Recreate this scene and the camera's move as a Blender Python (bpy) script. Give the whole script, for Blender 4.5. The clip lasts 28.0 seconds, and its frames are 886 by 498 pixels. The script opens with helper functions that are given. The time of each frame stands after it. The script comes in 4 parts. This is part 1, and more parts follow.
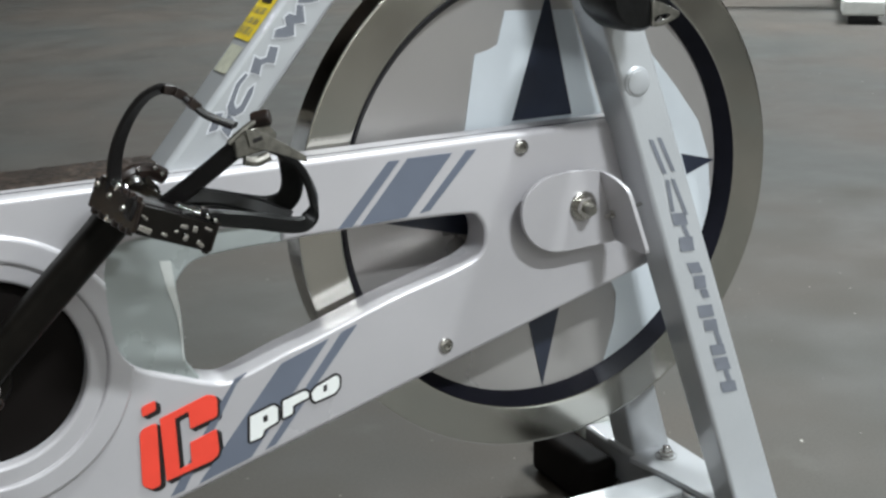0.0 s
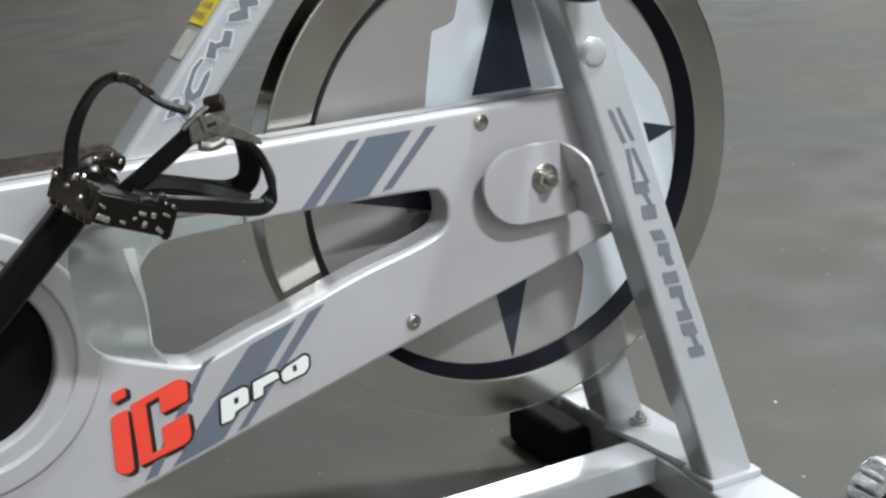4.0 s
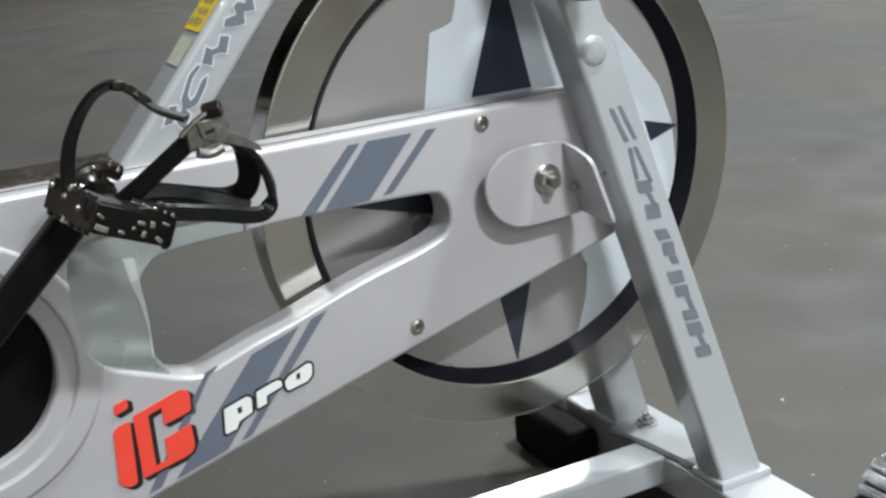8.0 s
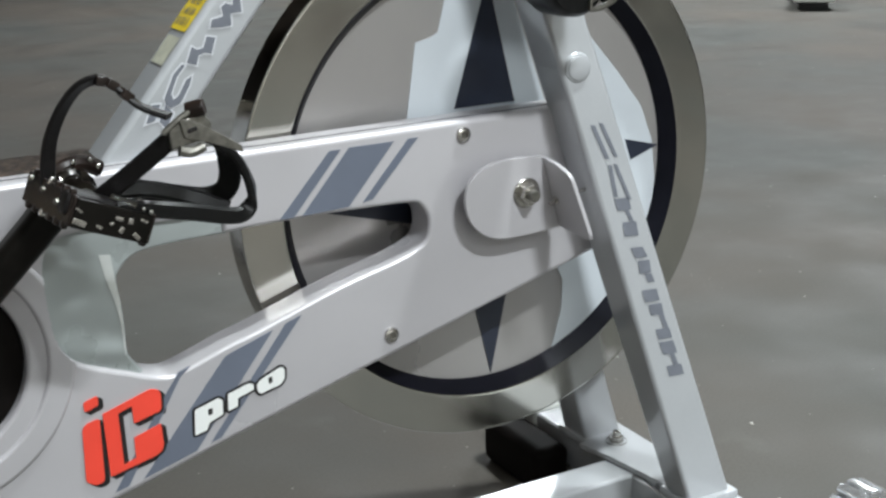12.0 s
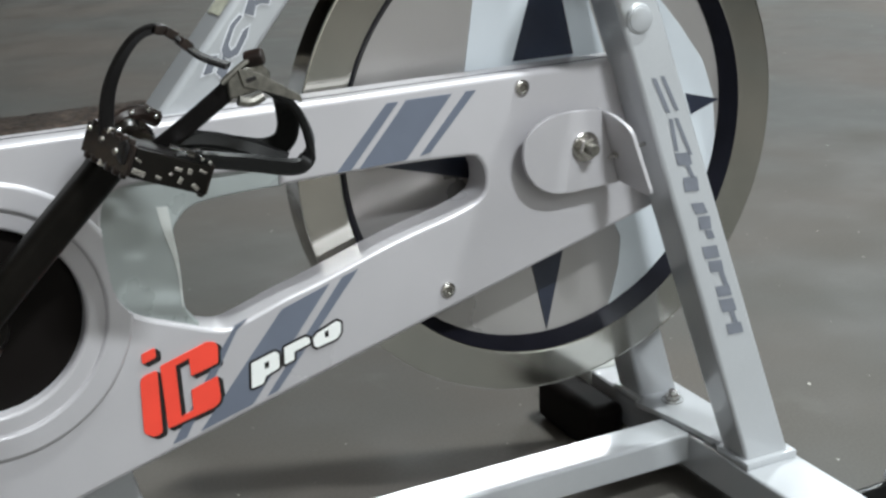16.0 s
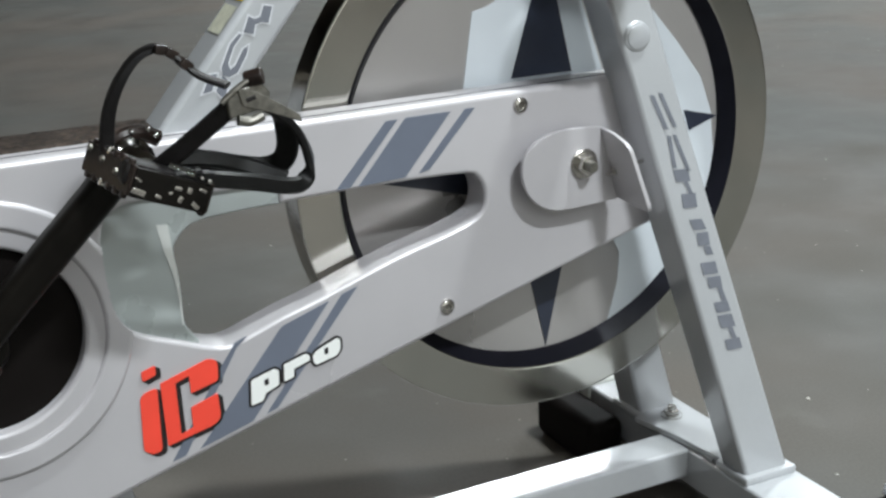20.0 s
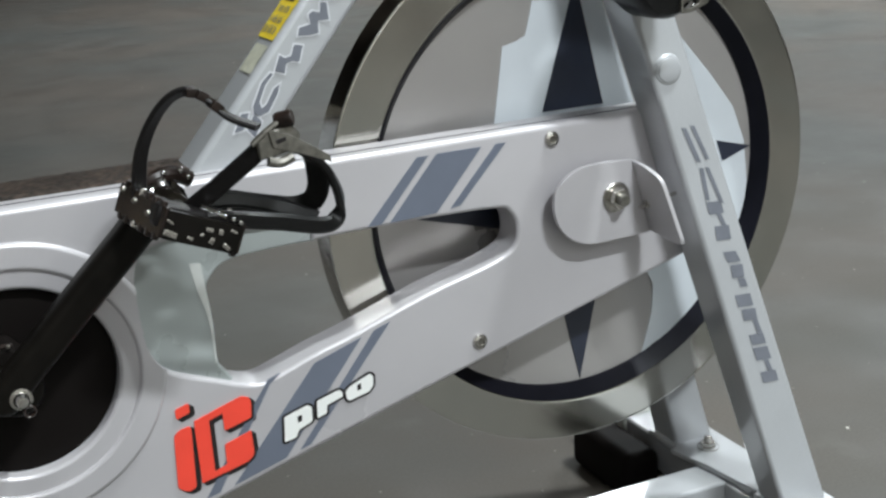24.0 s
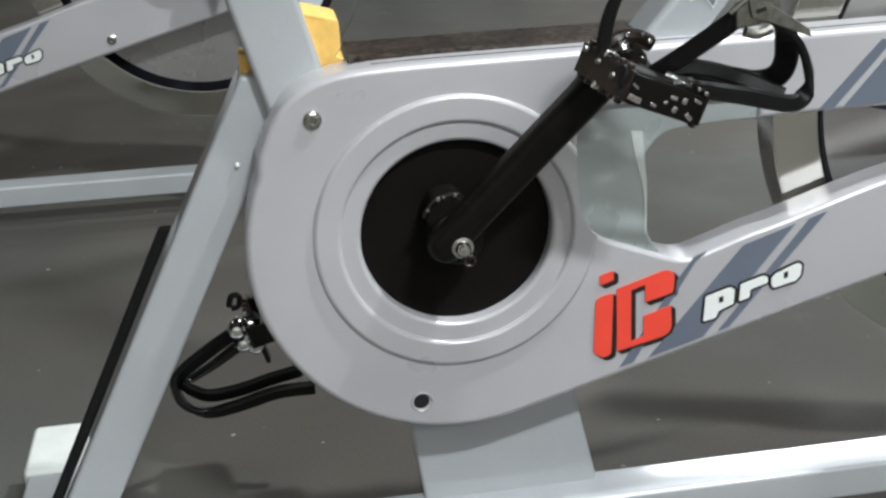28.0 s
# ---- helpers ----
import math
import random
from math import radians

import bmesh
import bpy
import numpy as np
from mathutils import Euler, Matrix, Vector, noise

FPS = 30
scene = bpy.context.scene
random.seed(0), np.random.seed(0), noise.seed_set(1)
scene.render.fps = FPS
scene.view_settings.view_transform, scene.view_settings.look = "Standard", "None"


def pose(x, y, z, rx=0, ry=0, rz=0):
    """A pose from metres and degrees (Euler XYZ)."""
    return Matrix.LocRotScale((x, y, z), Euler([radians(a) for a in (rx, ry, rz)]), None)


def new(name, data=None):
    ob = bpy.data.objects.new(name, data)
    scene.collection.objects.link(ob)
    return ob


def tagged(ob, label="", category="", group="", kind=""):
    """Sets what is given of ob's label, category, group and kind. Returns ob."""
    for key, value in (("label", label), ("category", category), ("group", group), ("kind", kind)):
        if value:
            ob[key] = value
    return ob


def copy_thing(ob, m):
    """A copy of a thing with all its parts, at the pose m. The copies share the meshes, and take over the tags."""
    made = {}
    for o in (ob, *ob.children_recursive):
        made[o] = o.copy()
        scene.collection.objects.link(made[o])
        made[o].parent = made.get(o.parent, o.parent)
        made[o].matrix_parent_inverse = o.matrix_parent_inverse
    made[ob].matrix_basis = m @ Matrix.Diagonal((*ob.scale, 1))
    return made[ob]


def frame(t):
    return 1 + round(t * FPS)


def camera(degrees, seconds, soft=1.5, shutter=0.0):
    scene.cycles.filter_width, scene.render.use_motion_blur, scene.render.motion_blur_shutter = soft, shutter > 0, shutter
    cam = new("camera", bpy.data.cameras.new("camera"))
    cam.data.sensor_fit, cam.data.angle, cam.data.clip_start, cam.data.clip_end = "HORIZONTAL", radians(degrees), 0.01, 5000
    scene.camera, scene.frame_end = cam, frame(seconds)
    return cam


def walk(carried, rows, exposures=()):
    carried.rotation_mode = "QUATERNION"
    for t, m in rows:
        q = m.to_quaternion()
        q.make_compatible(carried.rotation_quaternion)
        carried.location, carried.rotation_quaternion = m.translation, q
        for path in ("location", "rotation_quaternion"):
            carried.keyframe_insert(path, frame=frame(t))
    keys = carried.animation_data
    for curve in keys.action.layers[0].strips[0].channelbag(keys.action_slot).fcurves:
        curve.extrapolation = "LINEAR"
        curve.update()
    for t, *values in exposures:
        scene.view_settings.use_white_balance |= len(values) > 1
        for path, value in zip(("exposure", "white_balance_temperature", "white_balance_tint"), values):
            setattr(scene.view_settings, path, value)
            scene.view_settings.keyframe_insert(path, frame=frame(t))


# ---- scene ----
cam = camera(38.0, 28.0, soft=2.6)
# seconds, x, y, z, pitch, roll, yaw
PATH = [
    (0.0, -0.0942, -0.9904, 0.7248, -16.852, 1.024, -26.747),
    (0.5, -0.0929, -0.9911, 0.7284, -17.845, 0.630, -27.117),
    (1.0, -0.0888, -0.9873, 0.7193, -18.236, 0.965, -27.869),
    (1.5, -0.0878, -0.9903, 0.7190, -18.416, 1.361, -28.209),
    (2.0, -0.0856, -0.9861, 0.7247, -18.516, 1.294, -28.488),
    (2.5, -0.0816, -0.9985, 0.7237, -18.302, 1.823, -27.075),
    (3.0, -0.0785, -1.0003, 0.7264, -18.267, 1.987, -27.347),
    (3.5, -0.0769, -1.0063, 0.7292, -17.924, 3.214, -27.813),
    (5.5, -0.0904, -1.0066, 0.7202, -18.536, 0.968, -28.536),
    (6.0, -0.0810, -1.0084, 0.7272, -18.238, 3.836, -29.386),
    (6.5, -0.0785, -1.0009, 0.7257, -18.143, 4.499, -28.057),
    (7.0, -0.0763, -0.9986, 0.7259, -18.088, 4.526, -28.103),
    (7.5, -0.0791, -0.9958, 0.7246, -18.057, 3.690, -28.305),
    (8.0, -0.0769, -0.9936, 0.7245, -17.906, 3.937, -28.359),
    (8.5, -0.0797, -0.9936, 0.7279, -16.819, 3.249, -28.046),
    (9.0, -0.0772, -0.9951, 0.7263, -16.660, 1.874, -27.755),
    (9.5, -0.0792, -0.9977, 0.7261, -16.627, 1.441, -27.805),
    (10.0, -0.0806, -0.9976, 0.7253, -16.691, 1.007, -27.705),
    (10.5, -0.0779, -0.9958, 0.7236, -16.860, 1.063, -28.004),
    (11.0, -0.0768, -0.9975, 0.7228, -16.997, 0.638, -28.243),
    (11.5, -0.0787, -0.9974, 0.7237, -17.159, 1.441, -28.784),
    (13.5, -0.0807, -0.9948, 0.7001, -17.948, 1.340, -28.568),
    (14.0, -0.0763, -0.9979, 0.7107, -18.650, 1.657, -28.549),
    (14.5, -0.0733, -0.9963, 0.7098, -19.035, 2.429, -26.571),
    (15.0, -0.0812, -0.9945, 0.7160, -18.466, 2.124, -26.566),
    (15.5, -0.0879, -0.9838, 0.7129, -18.624, 1.695, -26.138),
    (16.0, -0.0841, -0.9844, 0.7104, -18.846, 1.864, -26.614),
    (16.5, -0.0872, -0.9809, 0.7109, -18.985, 1.956, -26.854),
    (17.0, -0.0883, -0.9845, 0.7124, -19.153, 1.731, -26.921),
    (17.5, -0.0829, -0.9911, 0.7185, -19.072, 2.394, -27.302),
    (18.0, -0.0811, -0.9921, 0.7186, -19.042, 2.606, -27.343),
    (18.5, -0.0791, -0.9870, 0.7205, -19.357, 2.924, -26.834),
    (19.0, -0.0849, -0.9897, 0.7195, -18.541, 3.425, -25.696),
    (19.5, -0.0772, -0.9905, 0.7213, -18.469, 2.675, -24.796),
    (20.0, -0.0847, -0.9858, 0.7157, -18.322, 1.954, -26.688),
    (20.5, -0.0821, -0.9903, 0.7164, -18.302, 1.833, -26.477),
    (22.5, -0.0828, -0.9736, 0.7193, -18.115, 2.365, -26.129),
    (23.0, -0.0774, -0.9781, 0.7295, -17.580, 2.156, -25.970),
    (23.5, -0.0714, -0.9910, 0.7331, -16.869, 3.693, -25.118),
    (24.0, -0.0775, -0.9844, 0.7278, -17.352, 2.891, -25.211),
    (24.5, -0.0920, -0.9786, 0.7261, -18.622, 2.360, -20.763),
    (25.0, -0.0972, -0.9721, 0.7205, -21.261, 2.085, -17.184),
    (25.5, -0.1053, -0.9749, 0.7251, -21.249, 1.355, -18.500),
    (26.0, -0.1128, -0.9747, 0.7265, -21.701, 1.050, -17.535),
    (26.5, -0.1184, -0.9633, 0.7203, -22.857, 1.266, -19.034),
    (27.0, -0.1287, -0.9621, 0.7205, -21.833, 0.938, -16.295),
    (27.5, -0.1421, -0.9610, 0.7333, -19.777, 0.335, -14.097),
    (28.0, -0.1498, -0.9425, 0.7228, -22.251, 2.261, -9.219),
]
walk(cam, [(t, pose(x, y, z, 90 + pitch, roll, yaw)) for t, x, y, z, pitch, roll, yaw in PATH], exposures=[(0.0, -0.03), (14.0, -0.05), (22.5, -0.04), (25.0, -0.11), (28.0, -0.06)])

# ---- world and light ----
world = bpy.data.worlds.new("world")
scene.world = world
world.use_nodes = True
world.node_tree.nodes["Background"].inputs[0].default_value = (0.9, 0.95, 1.0, 1)
world.node_tree.nodes["Background"].inputs[1].default_value = 0.01


def key_or_fill_lamp(x, y, power, sx=1.2, sy=0.3, z=3.3, tint=(0.935, 0.975, 1.0)):
    data = bpy.data.lights.new("key_or_fill_lamp", "AREA")
    data.shape, data.size, data.size_y, data.energy = "RECTANGLE", sx, sy, power
    data.color = tint
    ob = new("key_or_fill_lamp", data)
    ob.matrix_world = pose(x, y, z)
    return ob


# x, y, watts, length, width, tint
COOL, WARM = (0.905, 0.97, 1.0), (1.0, 0.93, 0.84)
# lamps 1, 2, 4 follow shadows and a reflection; the others are added fill
LAMPS = [(1.4, -0.5, 106, 0.14, 0.12, (0.90, 0.975, 0.98)), (0.76, -2.6, 168, 0.5, 0.16, COOL), (0.7, -4.8, 78, 2.4, 0.4, COOL), (3.0, 5.3, 170, 2.2, 0.8, COOL), (-1.5, 3.6, 14, 1.2, 0.3, WARM), (5.0, 3.2, 240, 1.2, 0.3, COOL), (-2.0, -3.2, 20, 0.3, 0.2, COOL)]
for x, y, power, sx, sy, tint in LAMPS:
    key_or_fill_lamp(x, y, power, sx, sy, 3.29, tint)


# ---- materials ----
def material(name, colour, rough=0.5, metal=0.0, coat=0.0, spec=0.5, grain=0.0, grain_size=300.0, stain=0.0, stain_size=12.0, bump=0.0, rough_var=0.0):
    m = bpy.data.materials.new(name)
    m.use_nodes = True
    nt = m.node_tree
    b = nt.nodes["Principled BSDF"]
    b.inputs["Roughness"].default_value = rough
    b.inputs["Metallic"].default_value = metal
    b.inputs["Coat Weight"].default_value = coat
    b.inputs["Coat Roughness"].default_value = 0.085
    b.inputs["Specular IOR Level"].default_value = spec
    b.inputs["Base Color"].default_value = (*colour, 1)
    co = nt.nodes.new("ShaderNodeTexCoord")
    source = co.outputs["Object"]

    def noise_node(size, detail=4):
        n = nt.nodes.new("ShaderNodeTexNoise")
        n.inputs["Scale"].default_value = size
        n.inputs["Detail"].default_value = detail
        nt.links.new(source, n.inputs["Vector"])
        return n

    fine, broad = noise_node(grain_size, 3), noise_node(stain_size, 5)
    if grain or stain:
        last = None
        for n, amount in ((fine, grain), (broad, stain)):
            if not amount:
                continue
            r = nt.nodes.new("ShaderNodeMapRange")
            r.inputs["From Min"].default_value, r.inputs["From Max"].default_value = 0.3, 0.7
            r.inputs["To Min"].default_value, r.inputs["To Max"].default_value = 1 - amount, 1 + amount
            nt.links.new(n.outputs["Fac"], r.inputs["Value"])
            mix = nt.nodes.new("ShaderNodeVectorMath")
            mix.operation = "SCALE"
            if last is None:
                mix.inputs[0].default_value = colour
            else:
                nt.links.new(last, mix.inputs[0])
            nt.links.new(r.outputs["Result"], mix.inputs["Scale"])
            last = mix.outputs["Vector"]
        nt.links.new(last, b.inputs["Base Color"])
    if rough_var:
        r = nt.nodes.new("ShaderNodeMapRange")
        r.inputs["From Min"].default_value, r.inputs["From Max"].default_value = 0.3, 0.7
        r.inputs["To Min"].default_value, r.inputs["To Max"].default_value = max(rough - rough_var, 0.02), rough + rough_var
        nt.links.new(broad.outputs["Fac"], r.inputs["Value"])
        nt.links.new(r.outputs["Result"], b.inputs["Roughness"])
    if bump:
        bp = nt.nodes.new("ShaderNodeBump")
        bp.inputs["Strength"].default_value = bump
        bp.inputs["Distance"].default_value = 0.001
        nt.links.new(fine.outputs["Fac"], bp.inputs["Height"])
        nt.links.new(bp.outputs["Normal"], b.inputs["Normal"])
    return m


SILVER = material("silver_paint", (0.470, 0.482, 0.500), 0.33, 0.15, coat=0.95, grain=0.03, grain_size=900, stain=0.05, stain_size=9, bump=0.03, rough_var=0.05)
GUARD = material("silver_plastic", (0.515, 0.498, 0.516), 0.34, 0.15, coat=0.32, grain=0.025, grain_size=1200, stain=0.06, stain_size=6, bump=0.04, rough_var=0.09)
HOLLOW = material("pale_hollow", (0.425, 0.462, 0.458), 0.3, 0.15, coat=0.4, stain=0.06, stain_size=14, rough_var=0.06)
# paler than the guard: a highlight put into the colour
HIGHLIGHT = material("painted_highlight", (0.74, 0.76, 0.74), 0.35, 0.1, coat=0.4, stain=0.12, stain_size=40, rough_var=0.08)
RIM = material("polished_rim", (0.63, 0.615, 0.57), 0.12, 1.0, stain=0.08, stain_size=14, rough_var=0.05)
# dark surroundings mirrored in the running edge are put into this steel's colour
DIMMED_RIM = material("dimmed_rim", (0.34, 0.315, 0.29), 0.15, 1.0, stain=0.25, stain_size=18, rough_var=0.06)
CHROME = material("chrome", (0.62, 0.62, 0.61), 0.08, 1.0, stain=0.08, stain_size=25, rough_var=0.04)
BOLT = material("bolt_steel", (0.6, 0.58, 0.55), 0.22, 1.0, stain=0.2, stain_size=120)
FACE = material("wheel_face", (0.47, 0.45, 0.44), 0.3, 0.55, stain=0.06, stain_size=6, rough_var=0.06)
BLACK = material("black_plastic", (0.008, 0.008, 0.008), 0.32, spec=0.22, grain=0.3, grain_size=300, bump=0.1)
CRANK = material("black_crank", (0.006, 0.005, 0.004), 0.40, spec=0.16, stain=0.3, stain_size=60, bump=0.05)
CAGE = material("worn_cage", (0.016, 0.010, 0.008), 0.35, spec=0.35, stain=0.5, stain_size=90, bump=0.2)
DISK = material("black_disk", (0.0075, 0.006, 0.0055), 0.6, spec=0.08)
RUBBER = material("dark_rubber", (0.006, 0.006, 0.010), 0.5, spec=0.12, stain=0.2, stain_size=40)
STRAP = material("black_strap", (0.010, 0.009, 0.009), 0.42, spec=0.18, grain=0.3, grain_size=800, bump=0.3)
NAVY = material("navy_film", (0.022, 0.027, 0.045), 0.3, stain=0.15, stain_size=30)
WHITE_FILM = material("pale_film", (0.62, 0.66, 0.70), 0.35, stain=0.04, stain_size=10)
STRIPE = material("slate_stripe", (0.155, 0.175, 0.225), 0.4, 0.1, stain=0.06, stain_size=20)
RED = material("red_film", (0.92, 0.075, 0.045), 0.38, stain=0.05, stain_size=30)
WHITE = material("white_film", (0.88, 0.89, 0.87), 0.4)
INK = material("black_film", (0.015, 0.013, 0.013), 0.4)
LETTER = material("grey_film", (0.17, 0.18, 0.21), 0.4, stain=0.08, stain_size=60)
OUTLINE = material("pale_outline", (0.68, 0.69, 0.72), 0.4)
YELLOW = material("yellow_label", (0.95, 0.71, 0.04), 0.45, stain=0.08, stain_size=60)
TAPE = material("orange_tape", (0.95, 0.58, 0.15), 0.5, stain=0.12, stain_size=40, bump=0.1, grain=0.06, grain_size=200)
PALE = material("label_rest", (0.52, 0.52, 0.42), 0.6, stain=0.15, stain_size=120)
BUCKLE = material("worn_buckle", (0.25, 0.24, 0.215), 0.36, 0.85, stain=0.25, stain_size=120, bump=0.2, grain=0.1, grain_size=400)
BROWN = material("brown_grip", (0.060, 0.042, 0.032), 0.6, grain=0.85, grain_size=170, stain=0.4, stain_size=40, bump=1.0)
CAP = material("white_cap", (0.72, 0.73, 0.70), 0.5, stain=0.08, stain_size=30)
BLOCK = material("clear_knob", (0.62, 0.62, 0.63), 0.15, 0.75, stain=0.3, stain_size=90)
# unseen walls and ceiling: tones set for the rim's reflection and the bounce
PAINT = material("wall_paint", (0.76, 0.73, 0.66), 0.8, stain=0.05, stain_size=1.5)
GREY_PAINT = material("grey_wall_paint", (0.13, 0.12, 0.11), 0.8, stain=0.05, stain_size=1.5)
CEILING = material("ceiling_paint", (0.15, 0.13, 0.11), 0.85, stain=0.05, stain_size=1.5)
LAMP = material("lamp_diffuser", (0.85, 0.85, 0.83), 0.6)


def concrete():
    m = material("concrete", (0.090, 0.084, 0.077), 0.66, spec=0.28, grain=0.08, grain_size=260, stain=0.10, stain_size=6.0, bump=0.15, rough_var=0.14)
    nt = m.node_tree
    b = nt.nodes["Principled BSDF"]
    old = b.inputs["Base Color"].links[0].from_socket
    co = nt.nodes["Texture Coordinate"]
    # pale chips and darker patches of the worn floor
    v = nt.nodes.new("ShaderNodeTexNoise")
    v.inputs["Scale"].default_value, v.inputs["Detail"].default_value = 60.0, 1.0
    nt.links.new(co.outputs["Object"], v.inputs["Vector"])
    r = nt.nodes.new("ShaderNodeMapRange")
    r.inputs["From Min"].default_value, r.inputs["From Max"].default_value = 0.77, 0.82
    nt.links.new(v.outputs["Fac"], r.inputs["Value"])
    mix = nt.nodes.new("ShaderNodeMix")
    mix.data_type = "RGBA"
    nt.links.new(r.outputs["Result"], mix.inputs[0])
    nt.links.new(old, mix.inputs[6])
    mix.inputs[7].default_value = (0.5, 0.49, 0.46, 1)
    # brown dried stains and pale scuffs in scattered patches
    for size, lo, hi, colour, amount in ((7.0, 0.52, 0.68, (0.056, 0.047, 0.040, 1), 0.28), (11.0, 0.60, 0.76, (0.16, 0.16, 0.150, 1), 0.3)):
        n1, n2 = nt.nodes.new("ShaderNodeTexNoise"), nt.nodes.new("ShaderNodeTexNoise")
        n1.inputs["Scale"].default_value, n1.inputs["Detail"].default_value = size, 6.0
        n2.inputs["Scale"].default_value, n2.inputs["Detail"].default_value = size / 6, 2.0
        ranges = []
        for node, a0, a1 in ((n1, lo, hi), (n2, 0.47, 0.60)):
            nt.links.new(co.outputs["Object"], node.inputs["Vector"])
            rr = nt.nodes.new("ShaderNodeMapRange")
            rr.inputs["From Min"].default_value, rr.inputs["From Max"].default_value = a0, a1
            nt.links.new(node.outputs["Fac"], rr.inputs["Value"])
            ranges.append(rr.outputs["Result"])
        both = nt.nodes.new("ShaderNodeMath")
        both.operation = "MULTIPLY"
        nt.links.new(ranges[0], both.inputs[0])
        nt.links.new(ranges[1], both.inputs[1])
        less = nt.nodes.new("ShaderNodeMath")
        less.operation = "MULTIPLY"
        less.inputs[1].default_value = amount
        nt.links.new(both.outputs[0], less.inputs[0])
        layer = nt.nodes.new("ShaderNodeMix")
        layer.data_type = "RGBA"
        layer.inputs[7].default_value = colour
        nt.links.new(less.outputs[0], layer.inputs[0])
        nt.links.new(mix.outputs[2], layer.inputs[6])
        mix = layer
    # slow drift from brownish to greenish grey
    h = nt.nodes.new("ShaderNodeTexNoise")
    h.inputs["Scale"].default_value, h.inputs["Detail"].default_value = 1.1, 3.0
    nt.links.new(co.outputs["Object"], h.inputs["Vector"])
    tint = nt.nodes.new("ShaderNodeMix")
    tint.data_type = "RGBA"
    tint.inputs[6].default_value, tint.inputs[7].default_value = (1.07, 1.0, 0.94, 1), (0.93, 1.0, 1.01, 1)
    hr = nt.nodes.new("ShaderNodeMapRange")
    hr.inputs["From Min"].default_value, hr.inputs["From Max"].default_value = 0.38, 0.62
    nt.links.new(h.outputs["Fac"], hr.inputs["Value"])
    nt.links.new(hr.outputs["Result"], tint.inputs[0])
    mul = nt.nodes.new("ShaderNodeVectorMath")
    mul.operation = "MULTIPLY"
    nt.links.new(mix.outputs[2], mul.inputs[0])
    nt.links.new(tint.outputs[2], mul.inputs[1])
    nt.links.new(mul.outputs["Vector"], b.inputs["Base Color"])
    return m


FLOOR = concrete()


# ---- mesh helpers ----
def finish(bm, angle=0.62):
    bmesh.ops.recalc_face_normals(bm, faces=bm.faces)
    for e in bm.edges:
        e.smooth = not (len(e.link_faces) == 2 and e.calc_face_angle(0) > angle)
    for f in bm.faces:
        f.smooth = True


def part(name, bm, mat, parent=None, label="", angle=0.62):
    finish(bm, angle)
    me = bpy.data.meshes.new(name)
    bm.to_mesh(me)
    bm.free()
    me.materials.append(mat)
    ob = new(name, me)
    if len(me.polygons) > 5:
        ob.modifiers.new("flat_faces", "WEIGHTED_NORMAL").keep_sharp = True
    ob.parent = parent
    if label:
        ob["label"] = label
    return ob


def area(pts):
    return 0.5 * sum(a[0] * b[1] - b[0] * a[1] for a, b in zip(pts, pts[1:] + pts[:1]))


def ccw(pts):
    return pts if area(pts) > 0 else pts[::-1]


def inset(pts, d):
    """A closed loop moved to its left by d."""
    out, n = [], len(pts)
    for i in range(n):
        p, a, b = Vector(pts[i]), Vector(pts[i - 1]), Vector(pts[(i + 1) % n])
        u, v = (p - a).normalized(), (b - p).normalized()
        nu, nv = Vector((-u.y, u.x)), Vector((-v.y, v.x))
        m = (nu + nv)
        k = max(m.length_squared / 2, 0.35)
        out.append(tuple(p + m * (d / k)))
    return out


def rounded(pts, r, n=5):
    """A polygon with its corners rounded; r is one radius or one per corner."""
    out = []
    for i, p in enumerate(pts):
        p, a, b = Vector(p), Vector(pts[i - 1]), Vector(pts[(i + 1) % len(pts)])
        ri = r[i] if isinstance(r, (list, tuple)) else r
        if ri <= 0:
            out.append(tuple(p))
            continue
        da, db = min(ri, (a - p).length * 0.49), min(ri, (b - p).length * 0.49)
        s, e = p + (a - p).normalized() * da, p + (b - p).normalized() * db
        for k in range(n + 1):
            t = k / n
            out.append(tuple((1 - t) ** 2 * s + 2 * t * (1 - t) * p + t * t * e))
    return out


def spline(pts, n=5, closed=True):
    out, m = [], len(pts)
    vs = [Vector(p) for p in pts]
    for i in range(m if closed else m - 1):
        p0, p1, p2, p3 = (vs[(i + k) % m] if closed else vs[min(max(i + k, 0), m - 1)] for k in (-1, 0, 1, 2))
        for k in range(n):
            t = k / n
            out.append(tuple(0.5 * (2 * p1 + (p2 - p0) * t + (2 * p0 - 5 * p1 + 4 * p2 - p3) * t * t + (3 * p1 - p0 - 3 * p2 + p3) * t ** 3)))
    if not closed:
        out.append(tuple(vs[-1]))
    return out


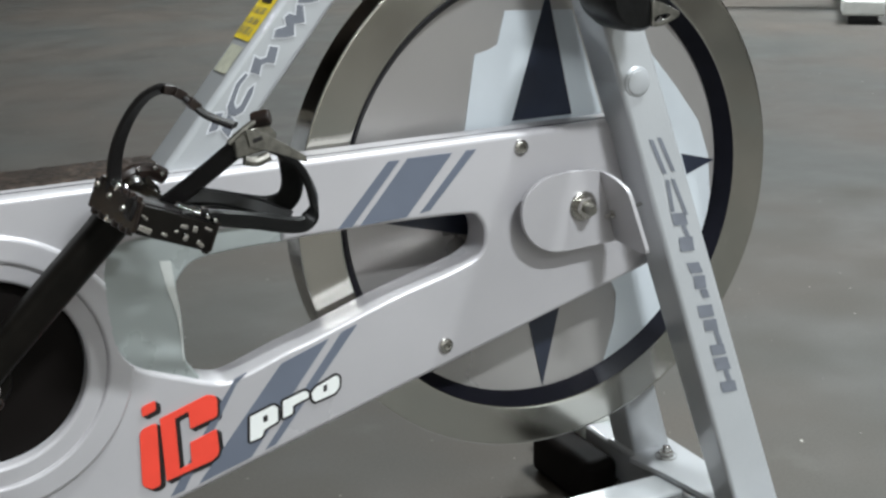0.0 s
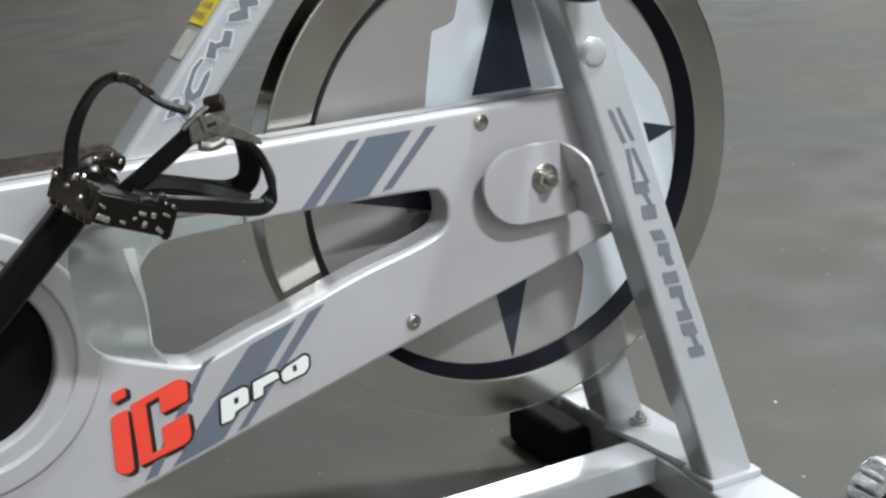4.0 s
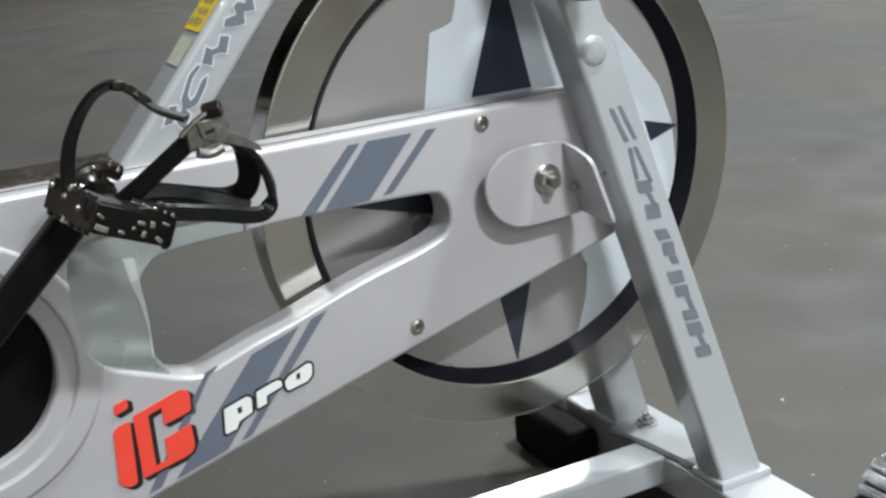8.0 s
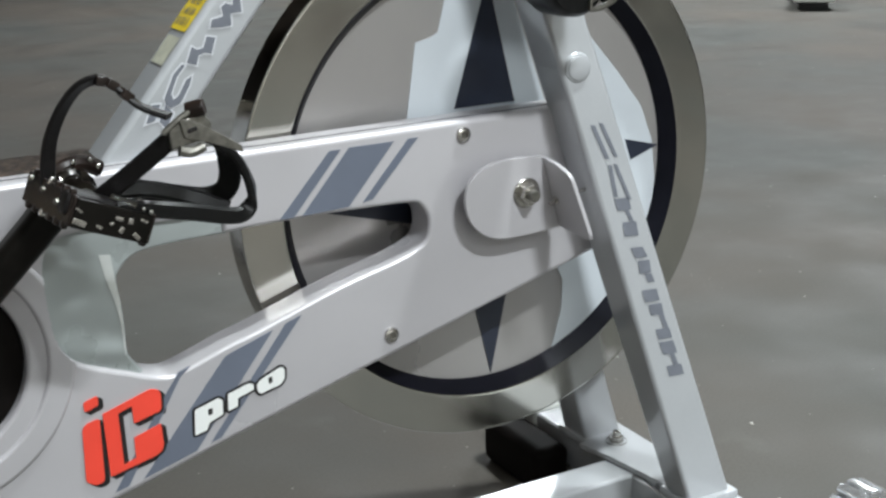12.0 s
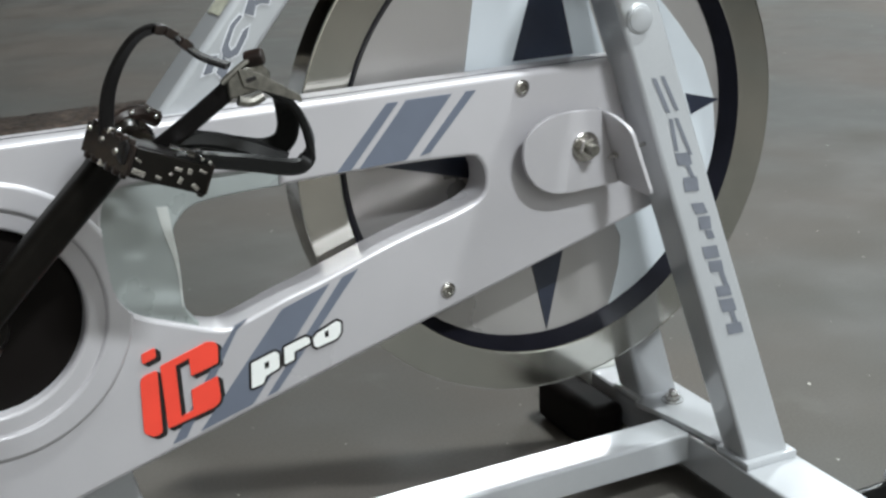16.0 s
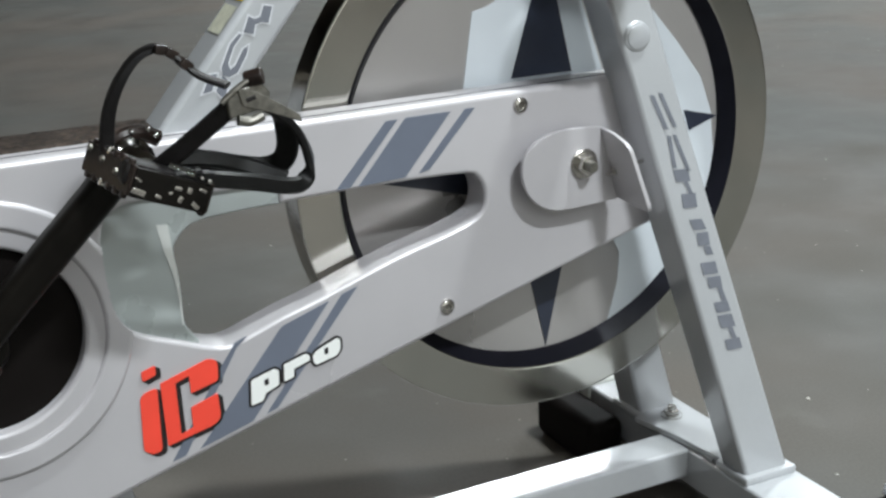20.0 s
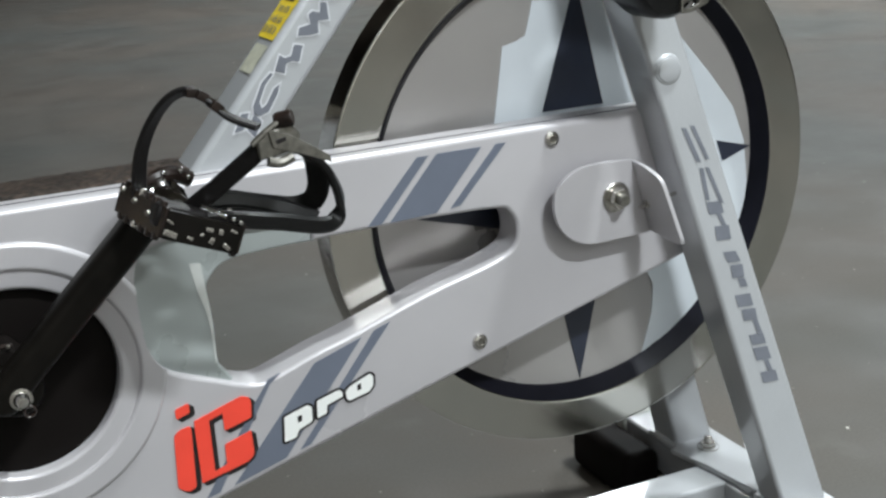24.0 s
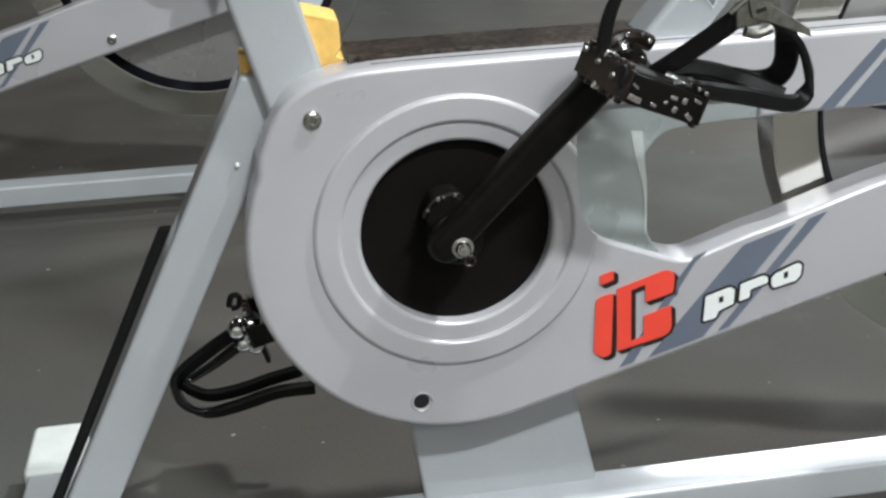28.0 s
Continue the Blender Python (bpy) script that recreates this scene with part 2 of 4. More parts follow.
def slab(outer, y0, y1, holes=(), r=0.0, seg=3, hole_r=None):
    """A plate in the x-z plane from y0 (front) to y1, with its front edge rounded by r."""
    bm = bmesh.new()
    fronts, backs = [], []
    rim_r = r
    for loop in [ccw(list(outer))] + [ccw(list(h))[::-1] for h in holes]:
        r = rim_r if not fronts or hole_r is None else hole_r
        rings = [(0.0, y1)]
        if r:
            for k in range(seg + 1):
                a = math.pi / 2 * k / seg
                rings.append((r * (1 - math.cos(a)), y0 + r * (1 - math.sin(a))))
        else:
            rings.append((0.0, y0))
        last = None
        for d, y in rings:
            ring = [bm.verts.new((p[0], y, p[1])) for p in (inset(loop, d) if d else loop)]
            if last:
                for i in range(len(ring)):
                    j = (i + 1) % len(ring)
                    bm.faces.new((last[i], last[j], ring[j], ring[i]))
            else:
                backs.append(ring)
            last = ring
        fronts.append(last)
    for group in (fronts, backs):
        if len(group) == 1:
            f = bm.faces.new(group[0])
            f.normal_update()
            bmesh.ops.triangulate(bm, faces=[f])
        else:
            edges = [bm.edges.get((ring[i], ring[(i + 1) % len(ring)])) for ring in group for i in range(len(ring))]
            bmesh.ops.triangle_fill(bm, use_beauty=True, use_dissolve=False, edges=edges)
    return bm


def lathe(profile, cx, cz, seg=96, closed=False):
    """A turned form round the y axis through (cx, cz); profile: (radius, y)."""
    bm = bmesh.new()
    rows = []
    for r, y in profile:
        if r <= 1e-6:
            rows.append([bm.verts.new((cx, y, cz))] * seg)
        else:
            rows.append([bm.verts.new((cx + r * math.cos(2 * math.pi * k / seg), y, cz + r * math.sin(2 * math.pi * k / seg))) for k in range(seg)])
    pairs = list(zip(rows, rows[1:])) + ([(rows[-1], rows[0])] if closed else [])
    for a, b in pairs:
        for k in range(seg):
            j = (k + 1) % seg
            vs = []
            for v in (a[k], a[j], b[j], b[k]):
                if v not in vs:
                    vs.append(v)
            if len(vs) > 2:
                bm.faces.new(vs)
    return bm


def loft(sections, cap=True, bevel=0.0, seg=2):
    """Quads from section to section, each a list of 3D points."""
    bm = bmesh.new()
    rows = [[bm.verts.new(p) for p in s] for s in sections]
    for a, b in zip(rows, rows[1:]):
        for k in range(len(a)):
            j = (k + 1) % len(a)
            bm.faces.new((a[k], a[j], b[j], b[k]))
    if cap:
        bm.faces.new(rows[0][::-1])
        bm.faces.new(rows[-1])
    if bevel:
        bm.normal_update()
        es = [e for e in bm.edges if len(e.link_faces) == 2 and e.calc_face_angle(0) > 0.6]
        bmesh.ops.bevel(bm, geom=es, offset=bevel, segments=seg, profile=0.5, affect="EDGES")
    return bm


def box(x0, x1, y0, y1, z0, z1, bevel=0.0, seg=2):
    return loft([[(x0, y0, z), (x1, y0, z), (x1, y1, z), (x0, y1, z)] for z in (z0, z1)], True, bevel, seg)


def frames_along(pts):
    vs = [Vector(p) for p in pts]
    out = []
    for i, p in enumerate(vs):
        t = (vs[min(i + 1, len(vs) - 1)] - vs[max(i - 1, 0)]).normalized()
        out.append((p, t))
    return out


def ribbon(pts, side, width, thick, n=6):
    """A flat band through the points; side: the way its width lies (one or one per point)."""
    dense = [Vector(p) for p in spline(pts, n, False)]
    m = len(dense)
    rows = []
    for i, (p, t) in enumerate(frames_along(dense)):
        if isinstance(side, list):
            f = i / (m - 1) * (len(side) - 1)
            k = min(int(f), len(side) - 2)
            s = Vector(side[k]).lerp(Vector(side[k + 1]), f - k)
        else:
            s = Vector(side)
        s = (s - t * s.dot(t)).normalized()
        u = t.cross(s)
        c = min(thick * 0.35, width * 0.2)
        w, h = width / 2, thick / 2
        rows.append([tuple(p + s * a + u * b) for a, b in ((-w + c, -h), (w - c, -h), (w, -h + c), (w, h - c), (w - c, h), (-w + c, h), (-w, h - c), (-w, -h + c))])
    return loft(rows)


def tube(pts, r, n=6, seg=10, smooth=True):
    dense = [Vector(p) for p in (spline(pts, n, False) if smooth else pts)]
    rows = []
    ref = Vector((0.13, 0.97, 0.2))
    for p, t in frames_along(dense):
        a = t.cross(ref).normalized()
        b = t.cross(a)
        rows.append([tuple(p + a * r * math.cos(2 * math.pi * k / seg) + b * r * math.sin(2 * math.pi * k / seg)) for k in range(seg)])
    return loft(rows)


def moved(bm, m):
    bmesh.ops.transform(bm, matrix=m, verts=bm.verts)
    return bm


def joined(*parts):
    bm = bmesh.new()
    for p in parts:
        me = bpy.data.meshes.new("tmp")
        p.to_mesh(me)
        p.free()
        bm.from_mesh(me)
        bpy.data.meshes.remove(me)
    return bm


def hexagon(cx, cz, r, y0, y1, turn=0.2):
    return slab(rounded([(cx + r * math.cos(turn + k * math.pi / 3), cz + r * math.sin(turn + k * math.pi / 3)) for k in range(6)], r * 0.12, 2), y0, y1, r=r * 0.12, seg=2)


def screw(name, cx, cz, y, r, parent, label):
    """A domed screw with a socket, on a face that looks towards -y."""
    ob = part(name, lathe([(r * 0.40, y - r * 0.15), (r * 0.44, y - r * 0.44), (r * 0.60, y - r * 0.46), (r * 0.90, y - r * 0.30), (r, y - r * 0.06), (r, y + 0.002)], cx, cz, 28), BOLT, parent, label)
    part("socket", lathe([(0, y - r * 0.20), (r * 0.41, y - r * 0.20)], cx, cz, 16), BUCKLE, ob, "dark recessed socket")
    return ob


# ---- room ----
def room():
    bm = bmesh.new()
    n = 24
    x0, x1, y0, y1 = -7.0, 9.0, -6.0, 11.0
    grid = [[bm.verts.new((x0 + (x1 - x0) * i / n, y0 + (y1 - y0) * j / n, 0)) for j in range(n + 1)] for i in range(n + 1)]
    for i in range(n):
        for j in range(n):
            bm.faces.new((grid[i][j], grid[i + 1][j], grid[i + 1][j + 1], grid[i][j + 1]))
    tagged(part("floor", bm, FLOOR), "worn grey concrete floor with faint stains and chips", "floor", kind="structure")
    # unseen walls: the south one pale for the rim, the rest dark against bounce
    for name, b, paint, text in (("wall_north", (x0 - 0.2, x1 + 0.2, y1, y1 + 0.2), GREY_PAINT, "plain unseen hall wall, dark grey to hold back bounce"), ("wall_south", (x0 - 0.2, x1 + 0.2, y0 - 0.2, y0), PAINT, "plain unseen hall wall, pale for the rim to mirror"),
                                 ("wall_west", (x0 - 0.2, x0, y0, y1), GREY_PAINT, "plain unseen hall wall, dark grey to hold back bounce"), ("wall_east", (x1, x1 + 0.2, y0, y1), GREY_PAINT, "plain unseen hall wall, dark grey to hold back bounce")):
        tagged(part(name, box(b[0], b[1], b[2], b[3], 0, 3.4), paint), text, "wall", kind="structure")
    tagged(part("ceiling", box(x0 - 0.2, x1 + 0.2, y0 - 0.2, y1 + 0.2, 3.4, 3.55), CEILING), "plain unseen hall ceiling, dark to hold back bounce", "ceiling", kind="structure")
    for x, y, _, sx, sy, _ in LAMPS:
        light = tagged(new("key_or_fill_light"), "rectangular light with a pale diffuser, out of view, some added as fill", "ceiling light", group="ceiling lights")
        light.location = (x, y, 3.4)
        part("housing", box(-sx / 2 - 0.04, sx / 2 + 0.04, -sy / 2 - 0.04, sy / 2 + 0.04, -0.09, 0.0, 0.01), PAINT, light)
        part("diffuser", box(-sx / 2, sx / 2, -sy / 2, sy / 2, -0.1, -0.092), LAMP, light)


room()


# ---- the exercise bike: x forward, y away from the drive side, axle at (0, 0.345) ----
AX, AZ = 0.0, 0.345
WX, WZ = 0.537, 0.4147


def arc(cx, cz, r, a0, a1, n):
    return [(cx + r * math.cos(math.radians(a0 + (a1 - a0) * k / n)), cz + r * math.sin(math.radians(a0 + (a1 - a0) * k / n))) for k in range(n + 1)]


def inside(p, loop):
    n, hit = len(loop), False
    for i in range(n):
        a, b = loop[i - 1], loop[i]
        if (a[1] > p[1]) != (b[1] > p[1]) and p[0] < (b[0] - a[0]) * (p[1] - a[1]) / (b[1] - a[1]) + a[0]:
            hit = not hit
    return hit


def chain_guard(bike):
    outer = spline([(-0.020, 0.4860), (-0.060, 0.4850), (-0.088, 0.4825), (-0.111, 0.4755), (-0.1275, 0.4640), (-0.1420, 0.4440), (-0.1530, 0.4190)], 6, False) + arc(0.0, 0.338, 0.1685, 156, 286, 40)
    outer += [(0.30, 0.2485), (0.632, 0.3415)] + [(0.604, 0.4885)] + [(0.30, 0.4865)]
    # the dish: its outline on the face, and the edge of the triangular opening inside it
    dish = spline([(0.170, 0.3080), (0.1551, 0.3143), (0.1404, 0.3200), (0.1163, 0.3310), (0.1035, 0.3478), (0.0985, 0.3732), (0.0975, 0.4050), (0.1040, 0.4300), (0.1250, 0.4390), (0.1550, 0.4385), (0.200, 0.4365), (0.248, 0.4362)], 4, False)
    rest = spline([(0.248, 0.4195), (0.34, 0.4205), (0.42, 0.4185), (0.435, 0.413), (0.4415, 0.398), (0.4365, 0.3795), (0.409, 0.3675), (0.35, 0.3525), (0.276, 0.3285), (0.244, 0.3195), (0.212, 0.3085), (0.190, 0.3030), (0.170, 0.3080)], 4, False)
    hole = dish[:-1] + [(0.248, 0.4362)] + rest[:-1]
    edge = spline([(0.170, 0.3105), (0.1618, 0.3216), (0.1586, 0.3323), (0.1587, 0.3528), (0.1578, 0.3730), (0.1560, 0.3932), (0.1601, 0.4020), (0.1701, 0.4110), (0.185, 0.4150), (0.222, 0.4172), (0.252, 0.4172)], 4, False)
    guard = part("chain_guard", slab(outer, 0.0, 0.034, [hole, arc(AX, AZ, 0.0775, 0, 360, 72)[:-1]], r=0.006, seg=4, hole_r=0.004), GUARD, bike, "silver plastic chain guard with a triangular opening")
    # floor of the dish; highlight along the opening painted as a pale strip
    wide = [(x - 0.003, z + (0.003 if z > 0.38 else -0.003)) for x, z in dish]
    part("hollow", slab(wide + [(0.252, 0.4392)] + edge[::-1], 0.0055, 0.0335, r=0.0022, seg=3), HOLLOW, guard, "smooth pale hollow beside the opening")
    part("hollow_strip", slab(spline([(0.1435, 0.4167), (0.1476, 0.3943), (0.1541, 0.3687), (0.1562, 0.343), (0.1566, 0.3275)], 4, False) + spline([(0.1575, 0.3275), (0.1577, 0.3500), (0.1569, 0.3730), (0.1549, 0.3934), (0.1531, 0.4156)], 4, False), 0.0051, 0.0075), HIGHLIGHT, guard, "pale strip painted as a highlight beside the opening")
    bm = lathe([(0.1158, 0.0015), (0.1152, -0.0008), (0.1142, -0.0024), (0.1125, -0.0033), *[(0.1115 - 0.0015 * k, -0.0034) for k in range(11)], (0.0955, -0.0033), (0.0940, -0.0024), (0.0932, -0.0008), (0.0930, 0.0020)], AX, AZ, 540)
    cut = [f for f in bm.faces if inside(f.calc_center_median().xz, dish)]
    bmesh.ops.delete(bm, geom=cut, context="FACES")
    part("ring", bm, GUARD, guard, "raised ring round the crank opening", angle=1.3)
    part("lip", lathe([(0.0935, 0.0016), (0.0800, 0.0012), (0.0775, 0.0030), (0.0772, 0.02)], AX, AZ, 128), GUARD, guard, angle=1.3)
    seam = [(-0.060, 0.4853), (-0.020, 0.4863), (0.30, 0.4868), (0.604, 0.4888)]
    part("seam", loft([[(x, 0.0125, z - 0.001), (x, 0.0140, z - 0.001), (x, 0.0140, z), (x, 0.0125, z)] for x, z in seam]), RUBBER, guard, "fine dark seam along the top")
    for x, z in ((-0.108, 0.449), (0.479, 0.474), (0.399, 0.297)):
        screw("screw", x, z, 0.0, 0.0075, guard, "shiny domed steel screw")
    part("screw_hole", lathe([(0, -0.0004), (0.0072, -0.0004)], -0.0365, 0.1990, 24), INK, guard, "empty dark screw hole")
    part("hole_rim", lathe([(0.0070, -0.0003), (0.0085, -0.0014), (0.0100, 0.0005)], -0.0355, 0.1975, 24), GUARD, guard)
    # slate stripes
    for pts in ([(0.298, 0.4228), (0.311, 0.4228), (0.358, 0.4765), (0.347, 0.4765)], [(0.3185, 0.4228), (0.363, 0.4245), (0.409, 0.4770), (0.3655, 0.4770)], [(0.376, 0.4260), (0.386, 0.4275), (0.433, 0.4775), (0.423, 0.4775)],
                [(0.135, 0.2095), (0.147, 0.2125), (0.199, 0.300), (0.209, 0.3085), (0.198, 0.3045), (0.182, 0.283)],
                [(0.160, 0.2155), (0.208, 0.2295), (0.285, 0.3255), (0.240, 0.3105)], [(0.221, 0.2335), (0.231, 0.2365), (0.3125, 0.334), (0.297, 0.329)]):
        part("stripe", slab(pts, -0.0005, 0.001), STRIPE, guard, "slate-blue slanted stripe")
    emblem(guard)
    return guard


def emblem(guard):
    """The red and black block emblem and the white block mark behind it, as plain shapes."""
    dot = rounded([(0.1166, 0.2962), (0.1287, 0.3000), (0.1288, 0.2914), (0.1170, 0.2875)], 0.002, 3)
    stem = rounded([(0.1134, 0.2735), (0.1173, 0.2772), (0.1285, 0.2798), (0.1273, 0.2228), (0.1199, 0.2205), (0.1118, 0.2257)], 0.003, 3)
    hook = rounded([(0.1312, 0.2827), (0.1730, 0.2959), (0.1815, 0.2930), (0.1804, 0.2746), (0.1562, 0.2682), (0.1558, 0.2843), (0.1439, 0.2803), (0.1445, 0.2332), (0.1551, 0.2369), (0.1550, 0.2554), (0.1788, 0.2629), (0.1800, 0.2400), (0.1738, 0.2350), (0.1324, 0.2252)],
                   [0.001, 0.003, 0.006, 0.003, 0.001, 0.0005, 0.0005, 0.0005, 0.001, 0.001, 0.001, 0.006, 0.004, 0.001], 3)
    whole = part("emblem", joined(*[slab([(x + dx, z + dz) for x, z in inset(ccw(list(f)), -0.0005)], -0.0004 - k * 0.00015, 0.001) for k, (dx, dz) in enumerate(((0.0038, -0.0034), (0.0019, -0.0017))) for f in (dot, stem, hook)]), INK, guard, "red block emblem with a black shadow edge")
    for f in (dot, stem, hook):
        part("emblem_block", slab(f, -0.0013, -0.0005), RED, whole)
    blocks = ([(0.2089, 0.2675), (0.2304, 0.2738), (0.2343, 0.2713), (0.2338, 0.2581), (0.2210, 0.2530), (0.2184, 0.2466), (0.2075, 0.2444)],
              [(0.2393, 0.2755), (0.2595, 0.2812), (0.2631, 0.2794), (0.2633, 0.2745), (0.2482, 0.2698), (0.2477, 0.2624), (0.2386, 0.2597)],
              [(0.2662, 0.2780), (0.2701, 0.2820), (0.2893, 0.2898), (0.2928, 0.2876), (0.2923, 0.2784), (0.2882, 0.2735), (0.2693, 0.2690), (0.2668, 0.2711)])
    mark = part("mark", joined(*[slab(inset(ccw(rounded(b, 0.0012, 3)), -0.0023), -0.0007, 0.001) for b in blocks]), INK, guard, "white block mark with a black edge")
    counters = {0: [(0.2205, 0.2654), (0.2247, 0.2666), (0.2247, 0.2605), (0.2205, 0.2595)], 2: [(0.2771, 0.2822), (0.2809, 0.2835), (0.2810, 0.2771), (0.2772, 0.2763)]}
    for k, b in enumerate(blocks):
        part("mark_block", slab(rounded(b, 0.0012, 3), -0.0013, -0.0005, [counters[k]] if k in counters else []), WHITE, mark)


def flywheel(bike):
    wheel = new("flywheel")
    wheel.parent = bike
    wheel["label"] = "polished steel flywheel with compass-point film"
    part("rim", lathe([(0.2195, 0.050), (0.2195, 0.0415), (0.2203, 0.0412), (0.2225, 0.04115), (0.2575, 0.04115), (0.2588, 0.0412), (0.2597, 0.0416), (0.2600, 0.0424)], WX, WZ, 160), RIM, wheel, "polished chrome rim", angle=0.9)
    part("tread", lathe([(0.2600, 0.0424), (0.2600, 0.0752), (0.2590, 0.0762), (0.22, 0.0765)], WX, WZ, 160), DIMMED_RIM, wheel, "running edge darkened for the surroundings it mirrors", angle=0.9)
    part("black_band", lathe([(0.2195, 0.0405), (0.2185, 0.0400), (0.2090, 0.0545), (0.2082, 0.0590)], WX, WZ, 160), RUBBER, wheel, "black band inside the rim", angle=1.2)
    part("face", lathe([(0.0, 0.0585), (0.2120, 0.0585), (0.2120, 0.0700), (0.0, 0.0700)], WX, WZ, 160), FACE, wheel, "dull silver disc face")
    y = 0.0578
    # pale film of the compass star
    for ray in ([(0.4480, 0.440), (0.4514, 0.4794), (0.4631, 0.5518), (0.4785, 0.5552), (0.4869, 0.5593), (0.4951, 0.5899), (0.5686, 0.5865), (0.6069, 0.4749), (0.6090, 0.440), (0.54, 0.40)],
                [(0.6290, 0.515), (0.6573, 0.5417), (0.6928, 0.5017), (0.7225, 0.4637), (0.7370, 0.4262), (0.7418, 0.3829), (0.7349, 0.3342), (0.721, 0.31), (0.700, 0.280), (0.660, 0.243), (0.612, 0.220), (0.624, 0.262), (0.626, 0.292), (0.60, 0.345), (0.56, 0.395), (0.61, 0.435)]):
        part("star_film", slab(ray, y, 0.0590), WHITE_FILM, wheel, "pale star-shaped film")
    for pts in ([(0.5025, 0.486), (0.569, 0.486), (0.541, 0.607)], [(0.5195, 0.287), (0.5585, 0.297), (0.5375, 0.2085)], [(0.7025, 0.4310), (0.7100, 0.4085), (0.7445, 0.4200)], [(0.3440, 0.4103), (0.4650, 0.4490), (0.4680, 0.3765)]):
        part("compass_point", slab(pts, y - 0.0006, y + 0.0003), NAVY, wheel, "navy triangle")
    part("hub", lathe([(0, -0.014), (0.012, -0.014), (0.014, 0.02), (0.026, 0.022), (0.026, 0.06)], WX, WZ, 40), BOLT, wheel)


def axle_bracket(bike):
    """A rounded plate over the axle, with a flange bent towards the rider's side and the chain tensioner through it."""
    plate = rounded([(0.4655, 0.4190), (0.4690, 0.4340), (0.4800, 0.4440), (0.4950, 0.4500), (0.5180, 0.4515), (0.5490, 0.4500), (0.5680, 0.3778), (0.5410, 0.3768), (0.5165, 0.3760), (0.5010, 0.3766), (0.4870, 0.3812), (0.4752, 0.3912), (0.4680, 0.4040)],
                    [0.006] * 5 + [0.002, 0.002] + [0.006] * 6, 3)
    plate = [(x + 0.0028, z - 0.0012) for x, z in plate]
    b = part("axle_bracket", slab(plate, -0.0200, -0.0160, r=0.0012, seg=2), GUARD, bike, "rounded steel axle bracket")
    # the flange, as w (out from the plate) and z, along the leaning bend
    edge = rounded([(-0.003, 0.4488), (0.020, 0.4462), (0.041, 0.4385), (0.050, 0.3800), (0.046, 0.3752), (-0.003, 0.3790)], [0.0, 0.006, 0.007, 0.004, 0.004, 0.0], 3)
    flange = slab([(-w, z) for w, z in edge], 0.0, 0.0042, r=0.0012, seg=2)
    for v in flange.verts:
        w, depth, z = -v.co.x, v.co.y, v.co.z
        v.co = (0.5524 + (0.4480 - z) * 0.279 - 0.0012 + depth, -0.0197 - w, z - 0.0012)
    part("flange", flange, GUARD, b, "flange bent square to the bracket")
    for x, z in ((0.508, 0.432), (0.508, 0.395), (0.552, 0.432)):
        part("spacer", lathe([(0.006, -0.0162), (0.006, 0.001)], x, z, 16), BOLT, b)
    cx, cz = 0.5333, 0.4160
    part("washer", lathe([(0.0055, -0.0225), (0.0130, -0.0225), (0.0142, -0.0215), (0.0142, -0.0197)], cx, cz, 32), BOLT, b)
    part("nut", hexagon(cx, cz, 0.0102, -0.0300, -0.0220), BOLT, b, "worn axle nut")
    part("axle_end", lathe([(0, -0.0375), (0.0046, -0.0375), (0.0054, -0.0363), (0.0054, -0.0285)], cx, cz, 20), BUCKLE, b)
    part("tensioner", tube([(0.5540, -0.0270, 0.4043), (0.5940, -0.0270, 0.4118)], 0.0019, 1, 10, False), BOLT, b, "thin tensioner bolt through the flange")
    part("tensioner_nut", moved(hexagon(0, 0, 0.0044, -0.0025, 0.0015), pose(0.5630, -0.0270, 0.4060, 0, 0, -90)), BOLT, b)


def leg_section(z, far=False):
    t = (z - 0.07) / (0.60 - 0.07)
    x0, x1 = 0.695 + (0.540 - 0.695) * t, 0.749 + (0.583 - 0.749) * t
    y0, y1 = -0.075 + (-0.030 + 0.075) * t, -0.034 + (0.018 + 0.034) * t
    if far:
        x0, x1 = x0 - 0.006 + 0.010 * t, x1 - 0.011
        y0, y1 = 0.102 - 0.014 * t, 0.148 - 0.014 * t
    return [(x0, y0, z), (x1, y0, z), (x1, y1, z), (x0, y1, z)]


def on_leg(u, z, lift=0.0006):
    """A point on the side face of the near fork leg: u across the lettering's band, z the height."""
    t = (z - 0.07) / 0.53
    return (0.697 - 0.150 * t + (0.053 + 0.011 * t) * u, leg_section(z)[0][1] - lift, z)


